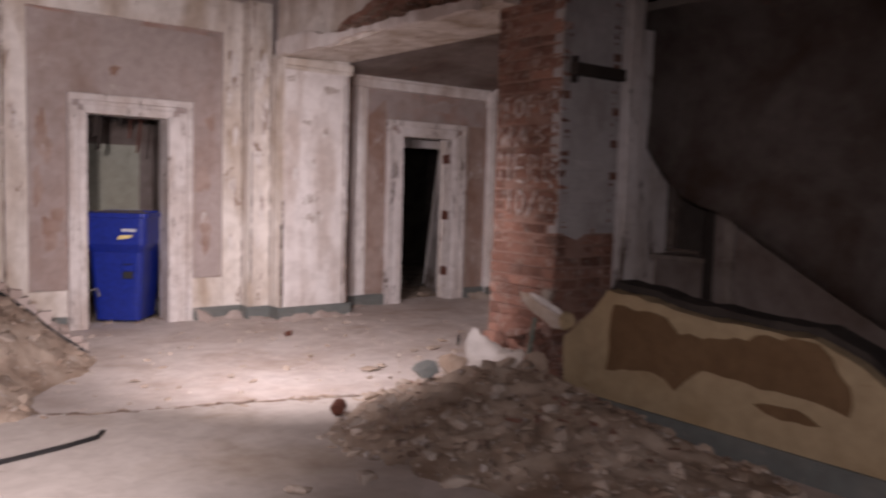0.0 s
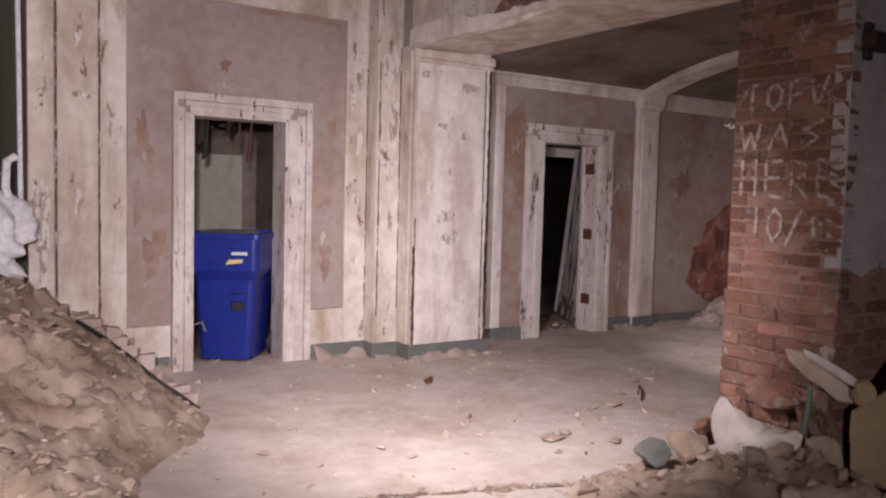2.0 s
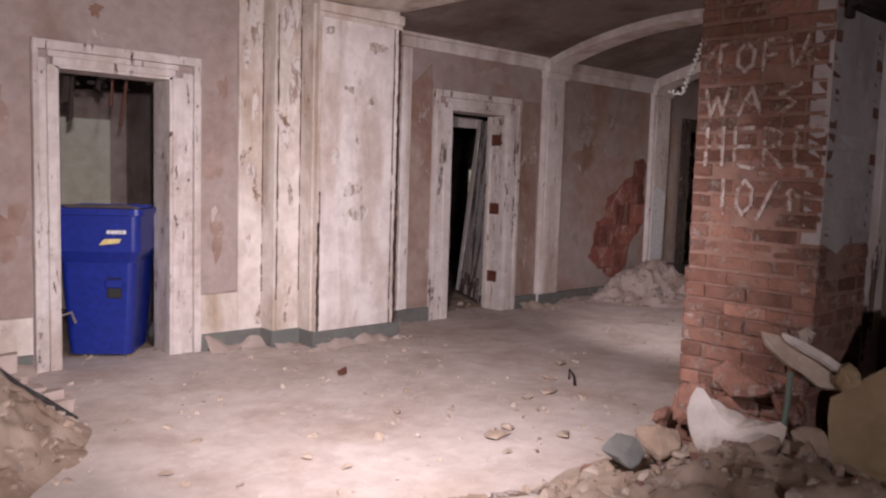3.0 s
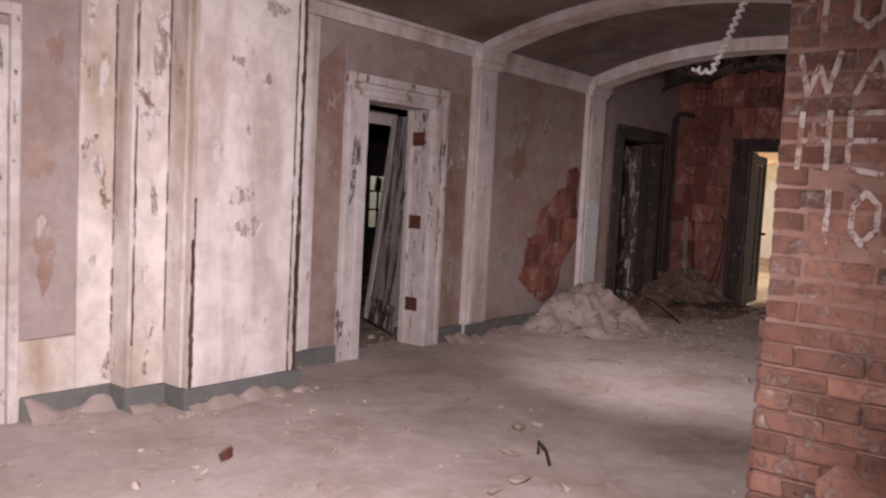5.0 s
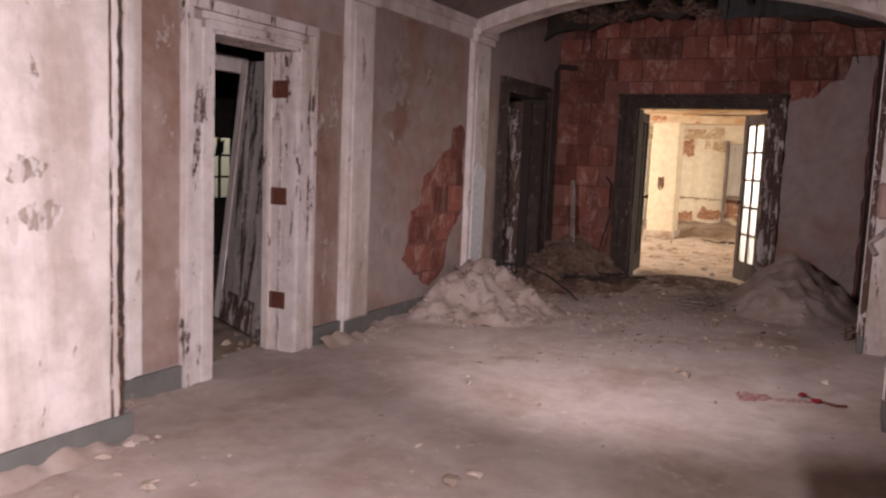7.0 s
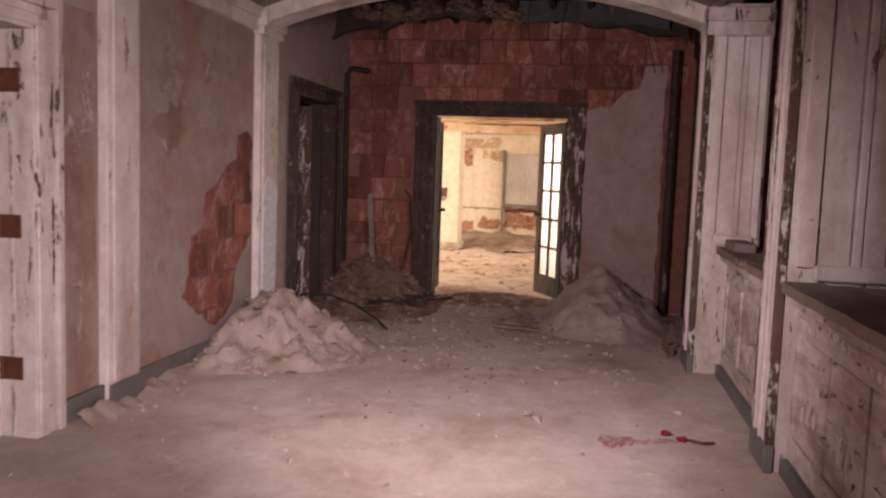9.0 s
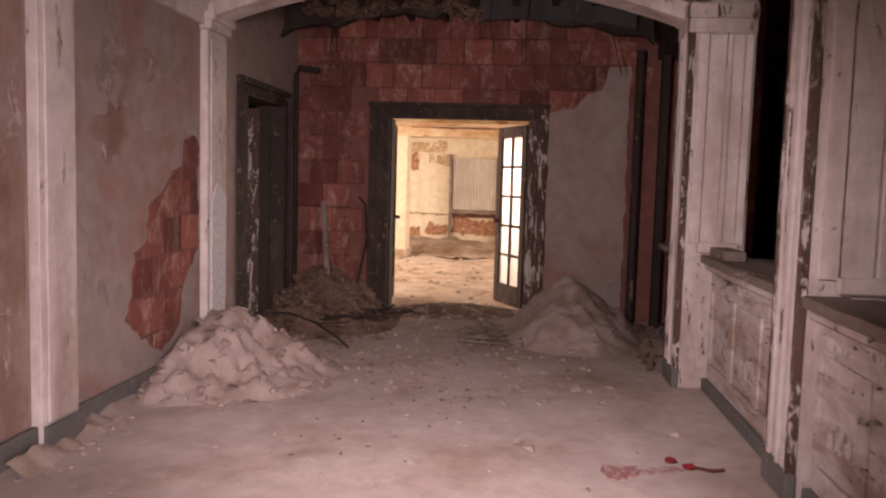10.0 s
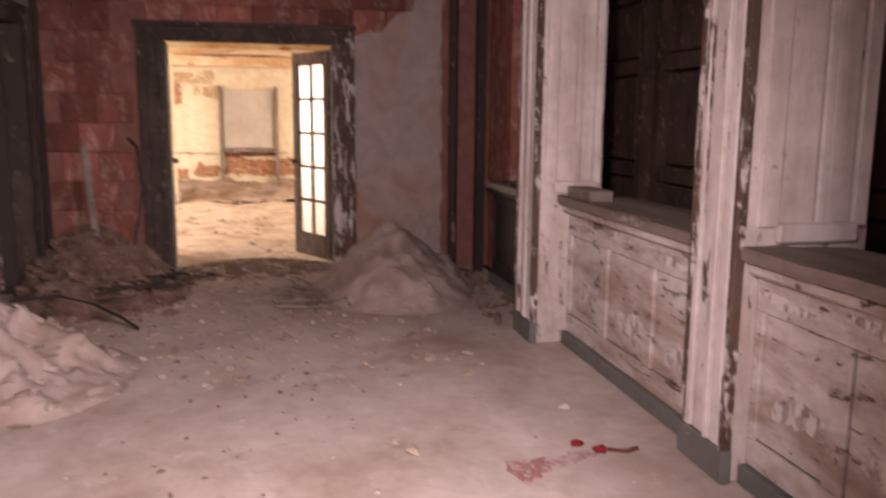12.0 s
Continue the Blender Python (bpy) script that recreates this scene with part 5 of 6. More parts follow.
rock("brown_slab", (3.47, 3.46, 0.24), (0.10, 0.15, 0.10), M_DIRT, "brown plaster slab in the rubble", 20, turn=(15, 20, 60))
thing("green_strip", tube([(3.60, 3.62, 0.52), (3.57, 3.61, 0.40), (3.53, 3.61, 0.22), (3.50, 3.58, 0.12)], 0.013), M_GREENBIT, "faded green plastic strip stuck in the rubble", "strip")
for k, (x, y, r) in enumerate(((1.5, 3.05, 0.07), (1.85, 3.0, 0.10), (1.65, 2.6, 0.08), (2.2, 2.7, 0.10), (2.0, 3.35, 0.06), (2.6, 3.2, 0.09))):
    rock("plaster_chunk", (x, y, max(GROUND + 0.01, heap_c(x, y)) + 0.03), (r * 1.2, r * 0.8, r * 0.4), M_STONE, "pale plaster chunk lying in the rubble", 50 + k, turn=(6, 10, 50 * k))

# ---- wheeled bin in the first doorway ----
def wheelie_bin():
    e = empty("wheeled_bin", (0, 0, 0), "blue plastic wheeled bin with its lid off", "bin")
    bm = bmesh.new()
    def ring(w, d, z, c=0.05):
        pts = []
        for sx, sy in ((1, 1), (-1, 1), (-1, -1), (1, -1)):
            cx, cy = sx * (w / 2 - c), sy * (d / 2 - c)
            a0 = {(1, 1): 0, (-1, 1): 90, (-1, -1): 180, (1, -1): 270}[sx, sy]
            for k in range(5):
                a = radians(a0 + 22.5 * k)
                pts.append(bm.verts.new((cx + c * math.cos(a), cy + c * math.sin(a), z)))
        return pts
    prof = [(0.42, 0.46, 0.03), (0.46, 0.50, 0.30), (0.50, 0.54, 0.66), (0.575, 0.64, 0.74), (0.585, 0.66, 0.98), (0.63, 0.70, 0.985), (0.63, 0.70, 1.025), (0.57, 0.64, 1.03), (0.55, 0.62, 0.80), (0.47, 0.50, 0.62), (0.40, 0.42, 0.06)]
    rings = [ring(*p) for p in prof]
    for a, b in zip(rings, rings[1:]):
        for k in range(20):
            bm.faces.new((a[k], a[(k + 1) % 20], b[(k + 1) % 20], b[k]))
    bm.faces.new(rings[0][::-1])
    bm.faces.new(rings[-1])
    bmesh.ops.recalc_face_normals(bm, faces=bm.faces)
    part("body", bm, M_BLUE, e)
    # Grip pocket is a raised black plate; its colour stands for recess shade.
    part("axle_recess", boxes((0.06, 0.16, -0.275, -0.262, 0.42, 0.56), bevel=0.006), M_BLACK, e, "black plate painting the grip pocket's shade")
    part("grip", boxes((0.05, 0.17, -0.285, -0.258, 0.49, 0.55), bevel=0.008), M_BLUE, e)
    part("axle", tube([(-0.27, 0.20, 0.10), (0.27, 0.20, 0.10)], 0.012), M_BLACK, e)
    for sx in (-1, 1):
        part("wheel", tube([(sx * 0.25, 0.20, 0.10), (sx * 0.30, 0.20, 0.10)], 0.10, 18), M_BLACK, e)
    part("number_bars", boxes(*[(0.08 + 0.026 * k, 0.10 + 0.026 * k, -0.336, -0.331, 0.86, 0.885) for k in range(5)]), M_LABEL, e, "white printed marks")
    part("sticker", sheet([(0.03, 0.785), (0.16, 0.80), (0.175, 0.83), (0.06, 0.825)], "y", -0.336, 0.005), M_GOLD, e, "yellow sticker")
    part("back_handle", tube([(-0.22, 0.35, 0.98), (-0.22, 0.40, 0.97), (0.22, 0.40, 0.97), (0.22, 0.35, 0.98)], 0.016), M_BLUE, e)
    return e


b = wheelie_bin()
b.matrix_world = pose(2.27, 8.36, GROUND, 0, 0, -36) @ Matrix.Diagonal((1.08, 1.08, 1.107, 1))
bm = boxes((1.98, 2.5, 8.12, 8.6, 1.03, 1.045), bevel=0.003)
rough_up(bm, 0.03, 3)
thing("cardboard_scrap", bm, M_STONE, "torn buff cardboard lying on the bin", "cardboard")
thing("cable_loop", tube([(1.84, 8.16, GROUND + 0.01), (1.80, 8.15, 0.10), (1.83, 8.15, 0.26), (1.92, 8.16, 0.28), (1.95, 8.16, 0.20)], 0.012), M_STEEL, "loop of pale cable beside the bin", "cable")
for k in range(8):
    x = 1.8 + 0.8 * ((k * 0.618) % 1)
    bm = tube([(x, 8.5 + 0.5 * ((k * 0.37) % 1), 2.5), (x + 0.03, 8.55, 2.2), (x - 0.03 + 0.02 * (k % 3), 8.56, 2.08 - 0.13 * (k % 4))], 0.012 + 0.012 * (k % 3), 5)
    rough_up(bm, 0.06, 9)
    thing("hanging_lath", bm, M_CHAR if k % 3 else M_RUST, "rotten lath and wire hanging from the small room's ceiling", "lath", group="hanging laths")
q = random.Random(2)
scatter("closet_ceiling_clods", [(q.uniform(1.75, 2.7), q.uniform(8.3, 9.0), 1.98 + 0.35 * q.random(), 0.02 + 0.07 * q.random() ** 2) for _ in range(160)], M_NEARBLACK, "black rotten ceiling matter sagging into the small room", "rubble")
bm = sheet(ragged([(1.83, 1.35), (1.95, 1.2), (2.0, 1.45), (1.98, 2.2), (1.83, 2.4)], 0.08, 0.03, 8), "y", 8.75, 0.02)
thing("hanging_rag", bm, M_CHAR, "dark torn sheet hanging inside the small room", "rag")

# ---- second doorway ----
leaf = empty("wooden_door_leaf", (0, 0, 0), "stripped panel door hanging open with flaked paint", "door")
part("panel_board", boxes((0.04, 0.78, -0.018, 0.018, 0.05, 2.05), bevel=0.003), M_STREAK, leaf)
part("hinge_stile", boxes((0.0, 0.11, -0.024, 0.024, 0.02, 2.06), bevel=0.004), M_STREAK, leaf)
part("lock_stile", boxes((0.69, 0.80, -0.024, 0.024, 0.02, 2.06), bevel=0.004), M_WHITE, leaf)
part("kick_board", boxes((0.111, 0.689, -0.026, 0.026, 0.02, 0.27), bevel=0.004), M_BEAD, leaf, "bare dark kick board")
part("top_rail", boxes((0.111, 0.689, -0.022, 0.022, 1.92, 2.06), bevel=0.004), M_STREAK, leaf)
leaf.matrix_world = pose(6.36, 8.30, GROUND + 0.02, 5, -2.5, 66)
case = bpy.data.objects["door_2"]
for z in (0.28, 1.02, 1.76):
    h = part("hinge", boxes((6.296, 6.306, 8.03, 8.14, z - 0.06, z + 0.06), bevel=0.003), M_RUST, case, "brown rusty hinge plate")
    part("knuckle", tube([(6.297, 8.15, z - 0.06), (6.297, 8.15, z + 0.06)], 0.012), M_RUST, h)
part("bare_jamb_strip", boxes((6.302, 6.3075, 8.08, 8.10, 0, 2.0)), M_SCAR, case, "bare brown strip down the jamb")
part("pale_stop", boxes((6.285, 6.3075, 8.165, 8.20, 0, 2.0), bevel=0.003), M_CREAM, case, "cream door stop")
thing("side_lintel", boxes((5.5, 6.9, 8.9, 8.96, 1.93, 2.06), bevel=0.005), M_TRIM, "pale inner door lining beyond the doorway", "lining")
w = empty("window_2", (10.07, 12.0, 0.65), "small steel window of six panes in the dark room", "window", "structure")
part("window_frame", boxes((9.73, 10.42, 12.02, 12.07, 0.65, 0.68), (9.73, 10.42, 12.02, 12.07, 1.47, 1.50), (9.73, 9.76, 12.02, 12.07, 0.68, 1.47), (10.39, 10.42, 12.02, 12.07, 0.68, 1.47)), M_BLACK, w)
for x in (9.96, 10.18):
    part("upright_bar", boxes((x - 0.014, x + 0.014, 12.03, 12.06, 0.68, 1.47)), M_BLACK, w)
for z in (0.955, 1.24):
    part("cross_bar", boxes((9.76, 10.39, 12.028, 12.062, z - 0.014, z + 0.014)), M_BLACK, w)
bm = sheet(ragged([(9.85, 1.24), (9.98, 1.27), (10.0, 1.46), (9.93, 1.40), (9.86, 1.46)], 0.05, 0.015, 2), "y", 12.0, 0.01)
thing("leaf_tatter", bm, M_BLACK, "dark tatter hanging at the small window", "rag")
scatter("side_room_litter", [(rnd.uniform(5.5, 6.9), rnd.uniform(8.2, 9.8), GROUND, 0.01 + 0.06 * rnd.random() ** 3) for _ in range(120)], M_DIRT, "litter on the side room's floor", "rubble")
scatter("closet_litter", [(rnd.uniform(1.78, 2.6), rnd.uniform(8.0, 8.8), GROUND, 0.01 + 0.05 * rnd.random() ** 3) for _ in range(70)], M_DIRT, "litter on the small room's floor", "rubble")
thing("floor_side_rooms", boxes((0.76, 11.95, 8.24, 12.2, GROUND - 0.06, GROUND)), M_DIRT, "dirty floor of the side rooms", "floor", "structure")

# ---- third doorway ----
leaf3 = empty("dark_door_leaf", (0, 0, 0), "dark scaled door standing ajar", "door")
part("board", boxes((0.0, 0.62, -0.02, 0.02, 0.02, 2.13), bevel=0.004), M_BEAD, leaf3)
part("stile", boxes((0.0, 0.11, -0.027, 0.027, 0.02, 2.13), (0.51, 0.62, -0.027, 0.027, 0.02, 2.13), bevel=0.004), M_CHAR, leaf3)
for z in (0.95, 1.65):
    part("hinge", boxes((-0.03, 0.02, -0.05, -0.02, z, z + 0.17), bevel=0.004), M_RUST, leaf3)
leaf3.matrix_world = pose(11.12, 8.10, GROUND + 0.01, 0, 0, 100)
thing("wall_pipe", tube([(11.45, 7.93, GROUND), (11.45, 7.93, 2.45), (11.47, 7.9, 2.52), (11.55, 7.7, 2.5)], 0.03), M_CHAR, "dark iron pipe in the corner", "pipe")

# ---- bared block patch on the hall wall ----
patch = empty("bared_block_patch", (8.4, 7.99, 0.8), "patch of bared red clay blocks in the plaster", "blockwork", "structure")
shape = [(8.93, 1.66), (9.04, 1.6), (9.0, 1.22), (9.05, 1.1), (9.02, 0.8), (8.76, 0.57), (8.69, 0.28), (8.4, 0.13), (8.11, 0.27), (7.88, 0.43), (7.98, 0.6), (8.01, 0.85), (8.18, 0.91), (8.21, 1.15), (8.42, 1.23), (8.58, 1.39), (8.75, 1.42), (8.78, 1.62)]
shape = ragged(shape, 0.06, 0.022, 14)


def inside(px, pz):
    hit = False
    for (a, b), (c, d) in zip(shape, shape[1:] + shape[:1]):
        if (b > pz) != (d > pz) and px < (c - a) * (pz - b) / (d - b) + a:
            hit = not hit
    return hit


part("mortar_bed", sheet(shape, "y", 7.992, 0.007), M_BLOCKBED, patch)
cells = {}
S = 0.022
for i in range(60):
    for j in range(80):
        x, z = 7.85 + S * i, 0.05 + S * j
        if inside(x, z) and inside(x + S, z) and inside(x, z + S) and inside(x + S, z + S):
            row = int(z / 0.262)
            col = int((x + 0.15 * (row % 2)) / 0.305)
            fx, fz = (x + 0.15 * (row % 2)) % 0.305, z % 0.262
            if fx > 0.014 and fz > 0.014:
                cells.setdefault((row, col), []).append((x, z))
for key, cs in cells.items():
    bm = bmesh.new()
    vs = {}
    def vert(x, z):
        k = (round(x / S * 4), round(z / S * 4))
        if k not in vs:
            vs[k] = bm.verts.new((x, 7.986 + 0.002 * noise.noise(Vector((x * 20, z * 20, 0))), z))
        return vs[k]
    for x, z in cs:
        bm.faces.new((vert(x, z), vert(x + S, z), vert(x + S, z + S), vert(x, z + S)))
    g = bmesh.ops.extrude_face_region(bm, geom=list(bm.faces))
    for v in g["geom"]:
        if isinstance(v, bmesh.types.BMVert):
            v.co.y += 0.006
    bmesh.ops.recalc_face_normals(bm, faces=bm.faces)
    part("clay_block", bm, M_TILE, patch)

# ---- heaps in the hall ----
heap_h = heap_height(8.85, 7.8, 1.08, 0.85, 1.0, 0.4, 0.46, 1.8, 0.21)
heap("plaster_heap_wall", heap_h, 7.3, 10.1, 6.4, 7.97, 0.035, M_DUST, "pale plaster dust heap against the pilaster")
scatter("heap_bits_wall", on_heap(heap_h, 500, 7.5, 9.9, 6.6, 7.9, 0.008, 0.07, rnd, 0.0), M_DUST, "crumbs on the plaster dust heap", "rubble")
thing("heap_edge_strip", tube([(8.78, 7.45, 0.36), (9.0, 7.25, 0.33), (9.25, 7.12, 0.22), (9.5, 7.0, 0.06), (9.7, 6.95, -0.06)], 0.011), M_BLACK, "black strip lying over the dust heap", "strip")
heap_b = heap_height(11.15, 7.55, 1.15, 0.7, 0.85, 0.6, 0.55, 1.8, 0.16)
heap("debris_heap_corner", heap_b, 9.8, 11.72, 6.6, 8.0, 0.04, M_CLOD, "dark debris heap in the corner by the double door")
scatter("corner_clods", [(x, y, max(GROUND, heap_b(x, y)), 0.012 + 0.06 * rnd.random() ** 2) for x, y in ((rnd.uniform(10.0, 11.68), rnd.uniform(6.75, 7.9)) for _ in range(420))], M_CLOD, "brown clods and scraps on the corner debris", "rubble")
scatter("heap_bits_corner", on_heap(heap_b, 700, 10.0, 11.7, 6.75, 7.95, 0.012, 0.085, rnd, 0.0), M_CLOD, "dark rubble pieces in the corner heap", "rubble")
# Low dirt mound added to draw the doorway's curved edge of shade.
heap_s = heap_height(12.05, 6.2, 0.75, 0.35, 0.95, 0.95, 0.03, 2.2, 0.08)
heap("dirt_on_threshold", heap_s, 11.1, 12.6, 5.2, 7.2, 0.04, M_TRODDEN, "trodden dirt mound added to draw the threshold's curved shade edge")
heap_r = heap_height(10.95, 4.98, 1.05, 0.8, 0.65, 0.78, 0.57, 1.8, 0.12)
heap("dust_heap_end", heap_r, 9.6, 11.72, 4.2, 5.75, 0.035, M_DUST, "smooth pale dust heap below the plastered end wall")
scatter("heap_bits_end", on_heap(heap_r, 160, 9.7, 11.7, 4.25, 5.7, 0.008, 0.05, rnd, 0.0), M_DUST, "crumbs on the dust heap", "rubble")
scatter("counter_foot_litter", [(rnd.uniform(9.4, 11.6), rnd.uniform(4.15, 4.5), GROUND + 0.01, 0.01 + 0.06 * rnd.random() ** 3) for _ in range(160)], M_CLOD, "dark litter along the foot of the end counter", "rubble")


def sticks(name, count, cx, cy, r, z, mat, label, seed):
    q = random.Random(seed)
    for _ in range(count):
        a, l = q.uniform(0, 6.3), q.uniform(0.2, 0.55)
        x, y = cx + q.gauss(0, r), cy + q.gauss(0, r)
        p = [(x + l * (f - 0.5) * math.cos(a), y + l * (f - 0.5) * math.sin(a) + 0.02 * math.sin(f * 7), z + q.uniform(0, 0.02) + 0.03 * f - 0.03) for f in (0, 0.35, 0.7, 1)]
        thing(name, tube(p, q.uniform(0.005, 0.013), 5), mat, label, "stick", group="sticks in the debris")


spots = []
for cx, cy, r in ((10.4, 6.3, 0.45), (9.7, 5.9, 0.35), (10.2, 7.0, 0.4), (9.4, 6.6, 0.3), (10.3, 5.5, 0.35), (8.3, 5.8, 0.4), (9.9, 4.7, 0.3), (11.2, 6.3, 0.35), (9.0, 6.1, 0.5), (7.7, 6.3, 0.5)):
    spots += [(cx + rnd.gauss(0, r), cy + rnd.gauss(0, r * 0.6), GROUND - 0.004, 0.005 + 0.022 * rnd.random() ** 4) for _ in range(120)]
scatter("trodden_dirt", [p for p in spots if 4.35 < p[1] < 7.8 and p[0] < 11.6], M_TRODDEN, "trodden brown dirt and crumbs over the hall floor", "dirt")


def drift(x0, x1, wall, tall, deep, mat, seed):
    """Powder fallen along the foot of a wall that faces -y."""
    def h(x, y):
        d = (wall - y) / deep
        crest = tall * max(0.0, 0.55 + 0.9 * fbm(x + seed, 0.0, 3.0, 3))
        return crest * math.exp(-2.2 * d * d) * (1 - 0.2 * d) + 0.006 * fbm(x, y, 9, 3) + GROUND - 0.012
    bm = ground_mesh(x0, x1, wall - 2.4 * deep, wall, 0.025, h)
    thing("dust_drift", bm, mat, "pale paint dust drifted along the skirting", "dust", "stuff", smooth=True)


drift(2.86, 3.36, 7.944, 0.12, 0.12, M_DUST, 1)
drift(3.37, 3.62, 7.754, 0.12, 0.10, M_DUST, 5)
drift(3.63, 4.56, 7.527, 0.10, 0.12, M_DUST, 9)
drift(4.6, 5.25, 7.954, 0.05, 0.10, M_DUST, 13)
drift(6.55, 7.28, 7.904, 0.11, 0.14, M_STONE, 17)
drift(7.28, 8.0, 7.969, 0.09, 0.14, M_DUST, 21)
drift(1.1, 1.6, 7.944, 0.15, 0.14, M_DUST, 25)
sticks("broken_stick", 34, 10.55, 5.68, 0.27, GROUND + 0.05, M_LEDGE, "grey-brown broken stick lying by the dust heap", 5)
sticks("broken_lath", 34, 10.6, 7.1, 0.30, 0.08, M_CHAR, "dark broken lath in the corner debris", 6)
thing("leaning_plank", boxes((-0.026, 0.026, -0.012, 0.012, 0, 1.15), bevel=0.004), M_LEDGE, "grey plank leaning in the corner debris", "plank").matrix_world = pose(10.95, 7.42, 0.0, 9, 8, 80)
thing("leaning_rod", tube([(11.3, 7.22, 0.25), (11.5, 7.16, 0.7), (11.62, 7.2, 1.1), (11.60, 7.27, 1.18)], 0.012), M_CHAR, "bent dark rod leaning on the block wall", "rod")
scatter("hall_litter_pale", [(rnd.uniform(3.2, 9.8), rnd.uniform(4.4, 7.8), GROUND, 0.004 + 0.028 * rnd.random() ** 6) for _ in range(600)], M_STONE, "pale plaster crumbs over the hall floor", "rubble")
scatter("hall_litter_brown", [(rnd.uniform(8.4, 11.6), rnd.uniform(4.8, 7.6), GROUND, 0.006 + 0.05 * rnd.random() ** 4) for _ in range(900)], M_DIRT, "brown crumbs over the far hall floor", "rubble")
scatter("front_litter", [(rnd.uniform(0.6, 4.4), rnd.uniform(4.6, 7.6), GROUND, 0.004 + 0.042 * rnd.random() ** 6) for _ in range(700)], M_STONE, "pale plaster crumbs over the front floor", "rubble")
scatter("wall_foot_dust", [(rnd.uniform(2.9, 3.35) if q < 60 else rnd.uniform(3.4, 4.6), (7.93 if q < 60 else 7.51) - abs(rnd.gauss(0, 0.05)), GROUND - 0.005, 0.008 + 0.035 * rnd.random() ** 2) for q in range(150)], M_DUST, "fallen paint dust along the wall's foot", "rubble")
scatter("hall_foot_dust", [(rnd.uniform(6.5, 7.6), 7.86 - abs(rnd.gauss(0, 0.09)), GROUND - 0.005, 0.006 + 0.025 * rnd.random() ** 2) for q in range(200)], M_STONE, "white dust fallen along the skirting", "rubble")
for k, (x, y, sx, sy, a) in enumerate(((4.89, 5.97, 0.11, 0.05, 20), (5.01, 5.92, 0.06, 0.05, 60), (4.45, 5.73, 0.10, 0.05, 100), (3.2, 5.07, 0.14, 0.07, 15), (3.34, 5.12, 0.06, 0.05, 70), (4.14, 5.48, 0.12, 0.05, 0), (3.92, 5.47, 0.07, 0.05, 30), (3.5, 4.83, 0.07, 0.06, 10), (7.38, 5.42, 0.06, 0.05, 40), (7.49, 5.49, 0.04, 0.03, 10), (3.02, 5.73, 0.05, 0.03, 50), (4.13, 7, 0.05, 0.04, 10), (8.65, 6.66, 0.06, 0.03, 40), (2.17, 5.41, 0.05, 0.04, 0))):
    rock("plaster_flake", (x, y, GROUND + 0.018), (sx, sy, 0.022), M_STONE, "pale flake of plaster lying on the floor", 80 + k, "plaster flake", turn=(0, 0, a))
thing("curled_strip", tube([(4.55, 5.62, GROUND + 0.01), (4.58, 5.64, GROUND + 0.07), (4.53, 5.56, GROUND + 0.05), (4.44, 5.48, GROUND + 0.012)], 0.009, 5), M_CHAR, "curled dark strip on the floor", "strip")
rock("rusty_fitting", (3.31, 6.69, GROUND + 0.025), (0.09, 0.035, 0.03), M_RUST, "small rusty metal fitting on the floor", 99, "fitting", turn=(0, 0, 25))
red = empty("red_rag", (7.28, 4.62, GROUND), "two crumpled dark red rags with a thin tail", "rag")
for x, y, r, seed in ((7.33, 4.68, 0.036, 5), (7.25, 4.60, 0.042, 6)):
    vs, fs = lump(seed, 0.6, 14)
    bm = bmesh.new()
    bv = [bm.verts.new((x + v.x * r, y + v.y * r * 1.1, GROUND + 0.016 + v.z * r)) for v in vs]
    for f in fs:
        bm.faces.new([bv[k] for k in f])
    part("bundle", bm, M_RED, red)
part("tail", tube([(7.25, 4.57, GROUND + 0.012), (7.22, 4.49, GROUND + 0.010), (7.24, 4.43, GROUND + 0.012)], 0.010, 6), M_RUST, red, "thin brown tail")
stain = sheet(ragged(blotch(0.20, 0.17, 7.13, 4.97, 5, 22), 0.03, 0.006, 7), "z", GROUND, 0.010)
thing("red_powder", stain, M_REDDUST, "red powder spilled on the floor", "stain")
scatter("red_powder_trail", [(7.12 + 0.14 * f + rnd.gauss(0, 0.025), 4.99 - 0.36 * f + rnd.gauss(0, 0.025), GROUND + 0.001, 0.003 + 0.006 * rnd.random()) for f in (k / 420 for k in range(420))], M_REDDUST, "trail of red crumbs on the floor", "crumbs")

# ---- ruined ceiling over the end of the hall ----
q = random.Random(3)
clods = []
for _ in range(900):
    y = q.uniform(5.95, 7.75)
    clods.append((q.uniform(10.85, 11.15), y, 3.0 + 0.17 * q.random() ** 1.4 - 0.10 * max(0, y - 7.2) + 0.05 * math.sin(y * 5), 0.012 + 0.06 * q.random() ** 2))
scatter("ceiling_clods", clods, M_CLOD, "brown clods of fallen vault hanging on broken lath", "rubble")
thing("broken_vault_edge", sheet(ragged([(4.3, 2.75), (5.0, 2.92), (5.9, 3.02), (6.2, 2.98), (6.9, 2.99), (7.6, 2.90), (8.0, 2.78), (8.0, 3.2), (4.3, 3.2)], 0.12, 0.05, 41), "x", 11.1, 0.08), M_NEARBLACK, "ragged black edge of the broken vault", "ceiling", "structure")
thing("hanging_lining", sheet(ragged([(4.5, 2.86), (5.1, 2.93), (5.9, 2.92), (6.05, 3.14), (5.2, 3.15), (4.5, 3.1)], 0.15, 0.03, 42), "x", 10.9, 0.02), M_TARP, "torn dark grey lining hanging from the ceiling", "lining")
for k in range(9):
    y = 4.5 + 0.37 * k
    thing("ceiling_joist", boxes((9.4, 11.7, y, y + 0.06, 3.05, 3.16), bevel=0.004), M_CHAR, "blackened joist under the ruined ceiling", "joist", group="ceiling joists")
